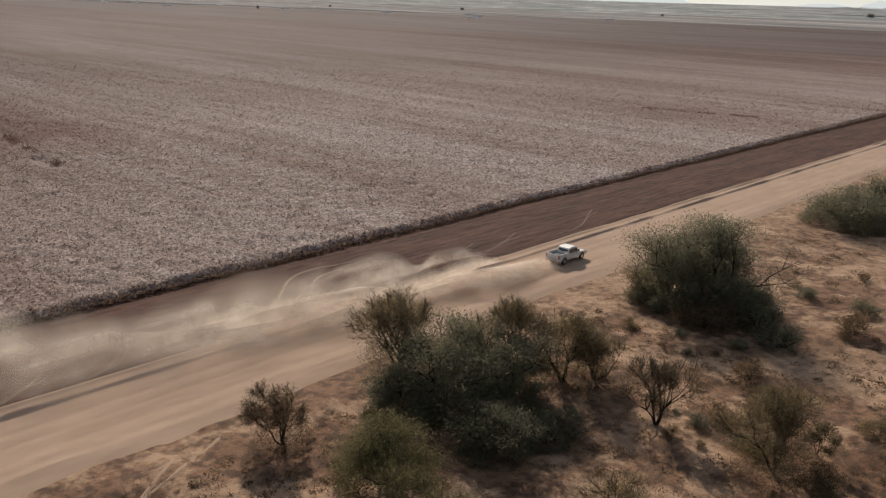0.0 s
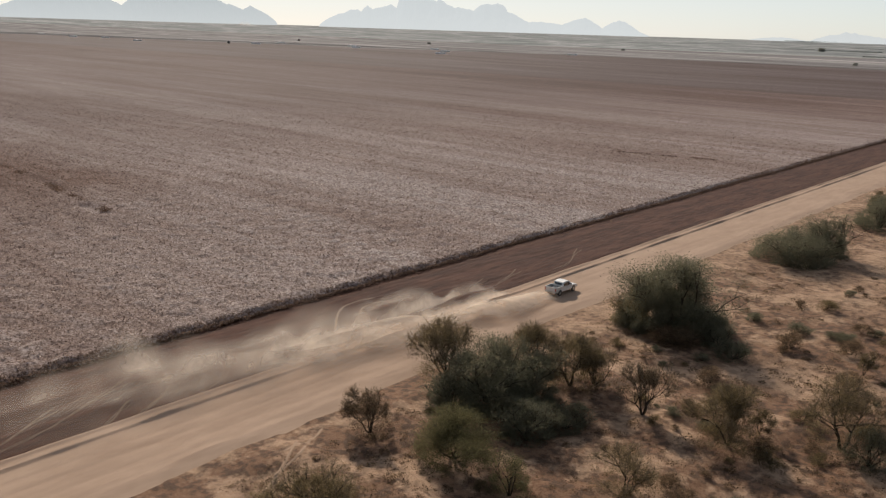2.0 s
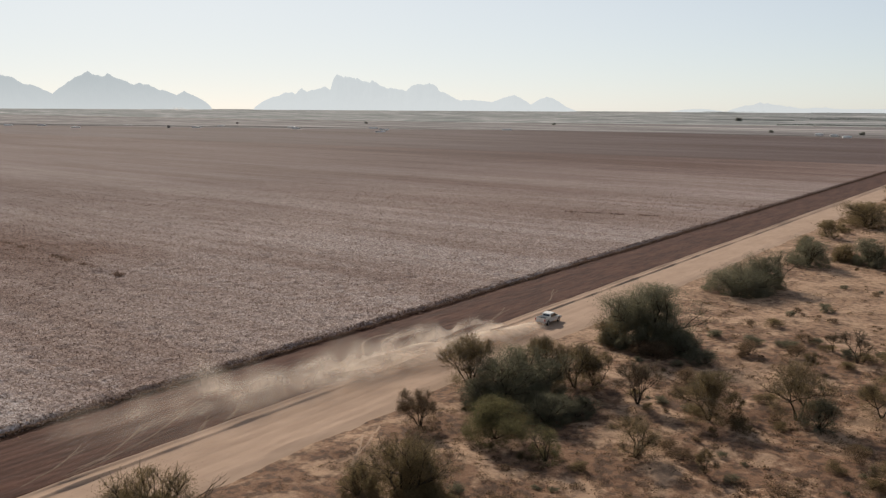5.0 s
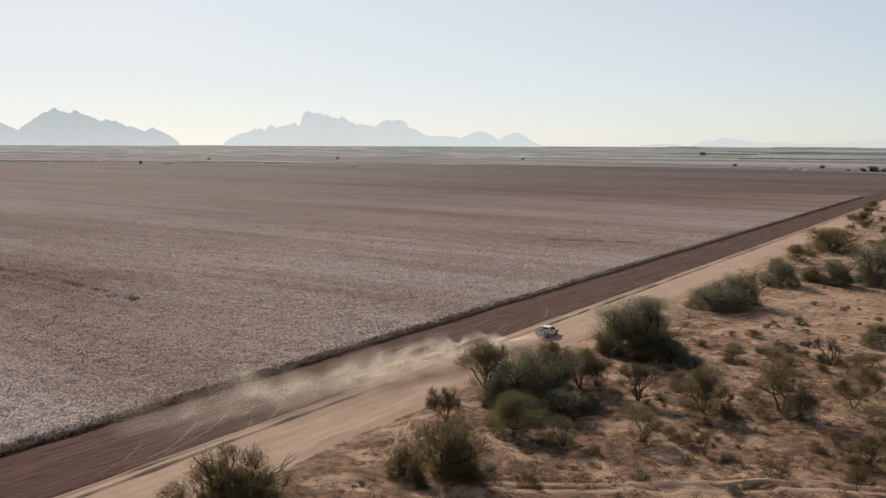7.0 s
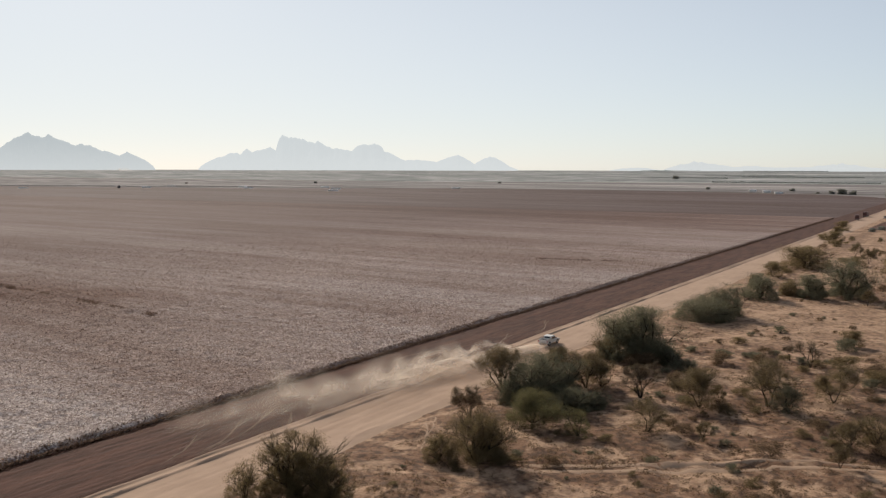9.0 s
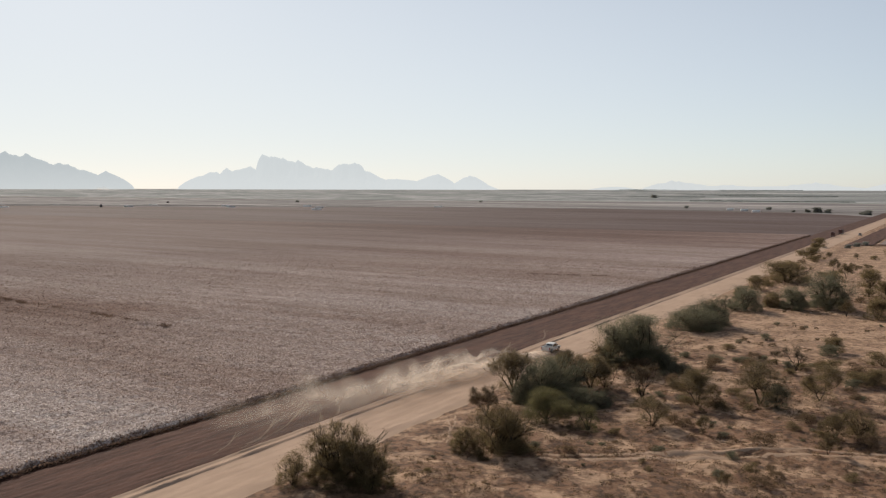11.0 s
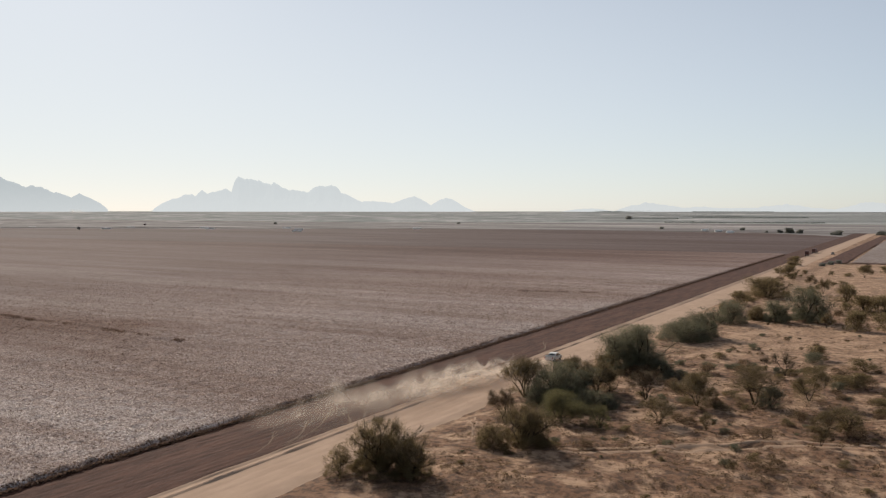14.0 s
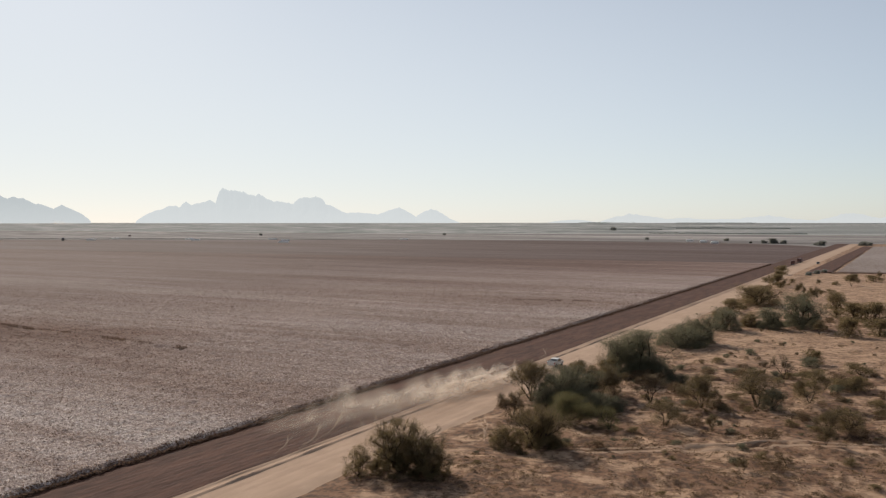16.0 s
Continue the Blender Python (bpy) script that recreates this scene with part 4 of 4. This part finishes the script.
def tufts(n, x0, x1, y0, y1, low, blades, r0, r1, grain, patch, keep_above):
    """Small clumps of thin dry blades, gathered in drifts."""
    x, y = rs.uniform(x0, x1, n), y0 + (y1 - y0) * rs.rand(n) ** 1.25
    keep = (vnoise(x + patch, y, 9, 3) + 0.5 * rs.rand(n) > keep_above) & (x > 14 + 0.012 * y)
    flat = (np.abs(y - 207) < 32) & (x > 28)
    keep &= ~flat | (rs.rand(n) < 0.22)
    x, y = x[keep], y[keep]
    r = rs.uniform(r0, r1, len(x))
    d = rs.normal(size=(len(x) * blades, 3))
    d /= np.linalg.norm(d, axis=1)[:, None]
    d[:, 2] = np.abs(d[:, 2])
    c = np.repeat(np.stack([x, y, ground_z(x, y)], -1), blades, 0) + d * np.repeat(r, blades)[:, None] * [1.3, 1.3, low] * (0.45 + 0.6 * rs.rand(len(d)))[:, None]
    return sprigs(c, grain, rs)


card_object("dry_tufts", [tufts(5200, 13, 92, 60, 345, 0.35, 16, 0.2, 0.6, 0.07, 0, 0.24)], M_LITTER, "dry straw-brown tufts over desert soil", "dry brush")
card_object("dry_tufts", [tufts(4400, 16, 78, 60, 150, 0.5, 20, 0.2, 0.6, 0.07, 33, 0.16)], M_LEAF_BROWN, "dry brown grass and dead stems on the desert soil", "dry brush")
card_object("low_brush", [tufts(2600, 18, 92, 70, 335, 0.8, 60, 0.3, 0.85, 0.085, 60, 0.16)], M_LEAF_BROWN, "low grey-brown desert brush between the trees", "brush")


# ---- vehicles ----
def wheel(parent, x, y, r, w):
    side = 1 if x > 0 else -1
    ty = part("wheel", disc(r, w, 24), M_RUBBER, parent, "dusty black tyre")
    ty.location = (x, y, r)
    rim = part("rim", disc(r * 0.58, w * 0.2, 16), M_CHROME, ty)
    rim.location = (side * w * 0.46, 0, 0)


def pickup(x, y, turn, paint, label):
    """A crew-cab pickup, its nose towards +y."""
    root = empty("pickup_truck", pose(x, y, 0.10, 0, 0, turn), label, "pickup truck")
    part("body", profile([(-2.75, 0.58), (-2.8, 1.02), (-1.0, 1.06), (1.2, 1.08), (2.5, 0.98), (2.72, 0.82), (2.75, 0.55), (2.3, 0.5), (-2.3, 0.5)], -0.96, 0.96, 0.06), paint, root)
    part("cab", profile([(-0.95, 1.02), (-0.72, 1.70), (-0.45, 1.80), (0.55, 1.82), (0.85, 1.74), (1.55, 1.06)], -0.82, 0.82, 0.07), paint, root)
    for s in (-1, 1):
        part("bed_side", boxed(*sorted((s * 0.86, s * 0.965)), -2.78, -1.0, 1.0, 1.36, bevel=0.03), paint, root)
        part("side_window", profile([(-0.72, 1.16), (-0.6, 1.64), (0.6, 1.68), (1.12, 1.16)], *sorted((s * 0.815, s * 0.828))), M_GLASS, root, "dark tinted side window")
        part("tail_light", boxed(*sorted((s * 0.8, s * 0.95)), -2.83, -2.77, 0.85, 1.25, bevel=0.01), M_TAIL, root, "red tail lamp")
        part("mirror", boxed(*sorted((s * 0.9, s * 1.12)), 0.95, 1.08, 1.2, 1.42, bevel=0.03), M_DARKPAINT, root, "black door mirror")
        part("headlight", boxed(*sorted((s * 0.62, s * 0.93)), 2.66, 2.75, 0.72, 0.9, bevel=0.02), M_CHROME, root)
        part("door_handle", boxed(*sorted((s * 0.955, s * 0.985)), -0.1, 0.1, 0.94, 0.99), M_DARKPAINT, root)
        for wy in (-1.72, 1.78):
            part("wheel_arch", disc(0.47, 0.05, 20), M_DARKPAINT, root, "dark wheel opening").location = (s * 0.945, wy, 0.46)
            wheel(root, s * 0.86, wy, 0.40, 0.27)
    part("tailgate", boxed(-0.86, 0.86, -2.82, -2.74, 0.86, 1.36, bevel=0.02), paint, root)
    part("bed_floor", boxed(-0.86, 0.86, -2.74, -1.02, 1.062, 1.08), M_DARKPAINT, root, "dark empty load bed")
    part("bulkhead", boxed(-0.86, 0.86, -1.02, -0.97, 1.0, 1.36), paint, root)
    rear = boxed(-0.64, 0.64, -0.012, 0.012, 0.0, 0.42, bevel=0.004)
    rw = part("rear_window", rear, M_GLASS, root, "dark tinted rear window")
    rw.matrix_basis = pose(0, -0.895, 1.22, -18.5)
    wind = part("windscreen", boxed(-0.7, 0.7, -0.012, 0.012, 0.0, 0.82, bevel=0.004), M_GLASS, root, "dark windscreen")
    wind.matrix_basis = pose(0, 1.50, 1.115, 46)
    part("bumper", boxed(-0.92, 0.92, -2.95, -2.80, 0.52, 0.72, bevel=0.03), M_CHROME, root, "chrome rear step bumper")
    part("front_bumper", boxed(-0.92, 0.92, 2.72, 2.86, 0.48, 0.70, bevel=0.03), M_CHROME, root)
    part("chassis", boxed(-0.6, 0.6, -2.5, 2.4, 0.32, 0.52), M_DARKPAINT, root, "dark underbody")
    return root


pickup(5.2, 151.0, 0, M_PAINT, "silver-white pickup truck on the dirt road raising dust")
pickup(13.6, 668, 180, M_DARKPAINT, "dark pickup truck parked on the far road")


def farm_truck(x, y, turn, label):
    """A tall-bodied farm truck: cab, high hopper, six wheels."""
    root = empty("farm_truck", pose(x, y, 0.05, 0, 0, turn), label, "truck")
    part("cab", profile([(1.6, 0.9), (1.6, 2.7), (2.6, 2.75), (3.0, 1.9), (4.1, 1.75), (4.2, 0.9)], -1.05, 1.05, 0.08), M_REDPAINT, root)
    part("hopper", profile([(-4.0, 1.2), (-4.2, 3.6), (1.4, 3.6), (1.4, 1.2)], -1.25, 1.25, 0.06), M_REDPAINT, root, "high dull red hopper body")
    part("chassis", boxed(-0.6, 0.6, -4.0, 4.0, 0.7, 1.0), M_DARKPAINT, root)
    part("windscreen", boxed(-0.9, 0.9, 2.70, 2.74, 2.05, 2.6), M_GLASS, root)
    for s in (-1, 1):
        part("side_window", boxed(*sorted((s * 1.05, s * 1.062)), 1.8, 2.5, 1.95, 2.55), M_GLASS, root)
        for wy in (-3.0, -1.8, 3.2):
            wheel(root, s * 1.0, wy, 0.52, 0.35)
    return root


farm_truck(-1.0, 640, 8, "dull red farm truck with a high hopper parked by the field")
farm_truck(-0.5, 684, -6, "dull red farm truck standing at the field edge")
farm_truck(-1400, 1250, 80, "dark red farm truck far out on the harvested field")


def module_builder(x, y, turn):
    """A tall open-topped press on wheels that packs cotton into loaves."""
    root = empty("module_builder", pose(x, y, 0.05, 0, 0, turn), "dark cotton module builder standing on the field", "farm machine")
    part("hopper", profile([(-4.8, 0.9), (-5.0, 4.0), (5.0, 4.0), (4.8, 0.9)], -1.4, 1.4, 0.12), M_DARKPAINT, root)
    part("press_frame", boxed(-1.5, 1.5, -0.5, 0.5, 3.9, 5.2, bevel=0.1), M_DARKPAINT, root)
    part("cab", boxed(-0.9, 0.9, 5.0, 6.3, 1.4, 3.3, bevel=0.12), M_REDPAINT, root, "dull red driver's cab")
    for px in (-1.3, 1.3):
        for py in (-3.6, -2.2):
            wheel(root, px, py, 0.65, 0.4)
    return root


module_builder(-1160, 905, 65)
pickup(-2762, 2138, 30, M_DARKPAINT, "dark farm pickup raising dust far out on the plain").location.z += float(plain_rise(np.array(-2762.0), np.array(2138.0)))


# ---- cotton modules: long pressed loaves under tarpaulins ----
def cotton_module(x, y, turn, size=1.0):
    root = empty("cotton_module", pose(x, y, -0.1 + float(plain_rise(np.array(x), np.array(y))), 0, 0, turn) @ Matrix.Diagonal((size, size, size, 1)), "white tarpaulin-covered cotton module on the field", "cotton module", "cotton modules")
    part("loaf", profile([(-4.8, 0), (-4.6, 2.2), (4.6, 2.2), (4.8, 0)], -1.2, 1.2, 0.12), M_LINT, root)
    part("tarpaulin", profile([(-4.75, 1.5), (-4.65, 2.35), (-2, 2.75), (2, 2.75), (4.65, 2.35), (4.75, 1.5)], -1.27, 1.27, 0.15), M_TARP, root, "white tarpaulin cover")
    return root


for x, y in [(-236, 1360), (-206, 1318), (-177, 1258)]:
    cotton_module(x, y, 115, 1.15)
rng = random.Random(8)
for k in range(15):
    x = -700 - 74 * k + rng.uniform(-14, 14)
    y = 1150 - 0.42 * (-700 - x) + rng.choice((-110, 0, 0, 120)) + rng.uniform(-20, 20)
    for end in (-1, 1):   # pressed end to end in pairs
        cotton_module(x + end * 3.9 * 0.8, y + end * 3.9 * 0.6, -53, 0.8)

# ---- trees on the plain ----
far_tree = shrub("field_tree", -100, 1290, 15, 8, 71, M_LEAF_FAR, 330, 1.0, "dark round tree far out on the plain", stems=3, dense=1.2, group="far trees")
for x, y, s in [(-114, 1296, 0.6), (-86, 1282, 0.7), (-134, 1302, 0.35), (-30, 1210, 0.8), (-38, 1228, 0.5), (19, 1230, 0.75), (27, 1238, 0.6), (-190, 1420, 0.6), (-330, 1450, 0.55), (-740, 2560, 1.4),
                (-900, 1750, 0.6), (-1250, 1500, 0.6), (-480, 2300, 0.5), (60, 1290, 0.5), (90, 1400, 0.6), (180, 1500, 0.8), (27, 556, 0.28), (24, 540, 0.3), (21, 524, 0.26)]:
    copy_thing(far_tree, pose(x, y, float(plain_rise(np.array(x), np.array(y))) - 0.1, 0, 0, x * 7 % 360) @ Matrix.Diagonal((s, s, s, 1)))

# far hedgerows and groves: one uncountable mass
cs = []
for k in range(44):
    d = rng.uniform(2250, 4600)
    a = radians(rng.uniform(-62, 25))
    L = rng.uniform(40, 420)
    m = int(L * 4)
    px = d * math.sin(a) + rs.uniform(-L / 2, L / 2, m)
    py = d * math.cos(a) + rs.normal(0, 3, m) + (px - d * math.sin(a)) * 0.12
    hz = rng.uniform(1.5, 3.4)
    cs.append(np.stack([px, py, plain_rise(px, py) + 0.4 + hz * rs.rand(m) ** 1.5], -1))
hedge = card_object("far_hedgerow", [quads(np.concatenate(cs), 1.5, rs)], M_HEDGE, "green hedgerows and groves with painted haze across the plain", "trees")


# ---- mountains on the horizon ----
def ridge(name, peaks, dist, depth, material, label, seed, rugged=0.05):
    """A range: the highest of several peaks at each bearing, with broken slopes in front."""
    lo = min(p[0] - p[2] for p in peaks) - 0.3
    hi = max(p[0] + p[3] for p in peaks) + 0.3
    az = np.linspace(lo, hi, 420)
    crest = np.zeros_like(az)
    for a, h, wl, wr, power in peaks:
        u = np.where(az < a, (a - az) / wl, (az - a) / wr)
        crest = np.maximum(crest, h * np.clip(1 - u, 0, 1) ** power)
    nz = vnoise(az * 1.0, az * 0 + seed, 0.7, 5)
    crest = crest * (1 + rugged * 2.2 * nz + rugged * 0.9 * vnoise(az, az * 0 + seed + 6, 0.22, 3))
    rows = np.linspace(0, 1, 16)
    v = []
    for r in rows:
        d = dist - depth * (1 - r)
        prof = r ** 1.35 * (1 + 0.25 * vnoise(az * 1.3 + seed, az * 0 + r * 2.5, 0.5, 3) * (1 - r) * 2 * r * 2)
        z = dist * np.tan(np.radians(crest)) * prof
        base = 25 * min(1.0, (d - 2400) / 1800) - 1.0
        for a, q in zip(az, z):
            v.append((73 + d * math.sin(radians(a)), d * math.cos(radians(a)), base + q))
    n = len(az)
    for a in az:
        v.append((73 + (dist + 150) * math.sin(radians(a)), (dist + 150) * math.cos(radians(a)), 0))
    f = [(j * n + i, j * n + i + 1, (j + 1) * n + i + 1, (j + 1) * n + i) for j in range(len(rows)) for i in range(n - 1)]
    ob = mesh_object(name, v, f, material, None, True)
    return tagged(ob, label, "mountain", kind="structure")


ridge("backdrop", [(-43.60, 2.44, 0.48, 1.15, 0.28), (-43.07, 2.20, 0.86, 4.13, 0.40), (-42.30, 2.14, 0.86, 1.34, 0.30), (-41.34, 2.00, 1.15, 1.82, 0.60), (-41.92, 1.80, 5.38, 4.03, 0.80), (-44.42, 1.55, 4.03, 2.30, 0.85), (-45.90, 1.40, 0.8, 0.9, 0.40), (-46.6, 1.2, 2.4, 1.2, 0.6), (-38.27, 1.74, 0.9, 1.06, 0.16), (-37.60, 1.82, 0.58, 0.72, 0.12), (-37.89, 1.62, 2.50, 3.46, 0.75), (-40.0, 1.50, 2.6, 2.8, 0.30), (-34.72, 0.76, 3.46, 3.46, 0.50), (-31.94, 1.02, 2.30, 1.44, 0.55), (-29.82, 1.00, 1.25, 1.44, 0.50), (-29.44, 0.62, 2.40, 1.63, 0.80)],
      4450, 500, M_MOUNT, "blue-grey rocky mountain range in painted haze with a flat-topped peak", 4, 0.05)
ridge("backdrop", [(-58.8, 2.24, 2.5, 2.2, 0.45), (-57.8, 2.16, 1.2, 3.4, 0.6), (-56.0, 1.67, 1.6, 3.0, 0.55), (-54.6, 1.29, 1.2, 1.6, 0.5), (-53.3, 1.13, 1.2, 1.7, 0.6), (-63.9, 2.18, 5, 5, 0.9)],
      4380, 450, M_MOUNT_NEAR, "blue-grey mountain ridge in painted haze", 9)
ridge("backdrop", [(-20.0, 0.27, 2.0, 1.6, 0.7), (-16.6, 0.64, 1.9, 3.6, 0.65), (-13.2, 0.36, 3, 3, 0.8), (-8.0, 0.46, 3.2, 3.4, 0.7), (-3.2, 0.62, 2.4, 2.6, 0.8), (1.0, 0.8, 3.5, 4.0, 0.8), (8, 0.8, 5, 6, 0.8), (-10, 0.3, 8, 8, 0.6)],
      4600, 420, M_MOUNT_FAR, "very pale distant mountains with haze painted as glow", 13, 0.13)


# ---- dust hanging behind the truck ----
def smooth_edge(u):
    u = np.clip(u, 0, 1)
    return u * u * (3 - 2 * u)


HEAD = 151.0   # the pickup's place along the road


def plume(size, thick, seed):
    """One lumpy skin of the dust that rolls up behind the truck and drifts over the tilled strip."""
    xs, ys = np.arange(-17, 12.1, 0.5), np.arange(HEAD - 92, HEAD - 2.2, 0.5)
    X, Y = np.meshgrid(xs, ys)
    s = HEAD - 2.6 - Y                       # distance behind the tailgate
    roll = vnoise(X + 50 + seed * 9, Y * 0.8, 6.5, 2)
    wisp = vnoise(X * 0.8 + 10, Y + seed * 13, 3.4, 3)
    mid = 5.4 - 8.1 * smooth_edge(s / 62) + 1.0 * vnoise(Y, Y * 0 + seed, 12, 2)
    half = (2.9 + 5.2 * smooth_edge(s / 50)) * (0.6 + 0.4 * size)
    across = np.exp(-((X - mid) / half) ** 2 * 1.6)
    tall = (0.9 + 1.5 * smooth_edge(s / 26)) * size
    Z = 0.44 + tall * across * (0.75 + 0.45 * roll) + 0.12 * size * across * wisp
    ob = sheet("dust_cloud", xs, ys, lambda A, B: Z, M_DUST)
    length = smooth_edge(s / 3.0) * (1 - smooth_edge((s - 8) / 80))
    dense = 0.38 + 0.62 * np.exp(-s / 20)
    w = thick * length * dense * smooth_edge(across * (0.75 + 0.9 * roll + 0.5 * wisp) / 0.8)
    at = ob.data.attributes.new("thickness", "FLOAT", "POINT")
    at.data.foreach_set("value", np.clip(w, 0, 1.0).ravel())
    return tagged(ob, "billowing tan road dust drifting behind the pickup", "dust", kind="stuff")


def dust_curtain(x, y0, y1, high, sway, seed, thick, base=0.1, cell=1.0):
    """A soft upright bank of dust, billowing along its top and thinning out towards its ends."""
    ys, vs = np.linspace(y0, y1, 150), np.linspace(0, 1, 14)
    V, Y = np.meshgrid(vs, ys)
    s = (Y - y0) / (y1 - y0)
    puff = vnoise(Y / cell + seed * 19, Y * 0 + seed, 5.5, 2)
    top = np.maximum(high * (0.5 + 0.5 * smooth_edge((1 - s) / 0.4)) * (0.8 + 0.8 * puff) * smooth_edge((1 - s) / 0.10 + 0.25), 0.4)
    X = x - (1 - s) * 3.0 * cell + sway * vnoise(Y + seed * 5, V * 3, 9, 2) - V * 0.8
    Z = base + V * top
    n = len(vs)
    i, j = np.meshgrid(np.arange(n - 1), np.arange(len(ys) - 1))
    k = (j * n + i).ravel()
    ob = mesh_object("dust_cloud", np.stack([X.ravel(), Y.ravel(), Z.ravel()], -1).tolist(), np.stack([k, k + 1, k + n + 1, k + n], -1).tolist(), M_DUST, None, True)
    w = smooth_edge((1 - V) / 0.8) * smooth_edge(V / 0.15) * smooth_edge(s / 0.45) * smooth_edge((1 - s) / 0.06) * (0.75 + 0.7 * vnoise(Y + seed * 3, V * 2 + seed, 6, 2))
    at = ob.data.attributes.new("thickness", "FLOAT", "POINT")
    at.data.foreach_set("value", np.clip(w * thick, 0, 1.2).ravel())
    return tagged(ob, "billowing tan road dust behind the pickup", "dust", kind="stuff")


for size, thick, seed in ((0.3, 1.6, 1), (0.85, 1.15, 4)):
    plume(size, thick, seed)
for x, back, head, high, sway, seed, thick in ((5.9, 26, 2.7, 1.8, 0.4, 8, 0.7), (4.4, 52, 2.9, 2.8, 0.8, 9, 1.1), (1.6, 68, 5, 3.9, 1.4, 2, 1.35), (-2.2, 84, 4, 4.8, 1.8, 3, 1.0), (-6.6, 88, 14, 4.4, 2.0, 5, 0.66)):
    dust_curtain(x, HEAD - back, HEAD - head, high, sway, seed, thick)
# a farm vehicle far out on the plain, raising its own dust
dust_curtain(-2760, 2060, 2135, 26, 5, 12, 0.8, float(plain_rise(np.array(-2760.0), np.array(2100.0))), 6.0)
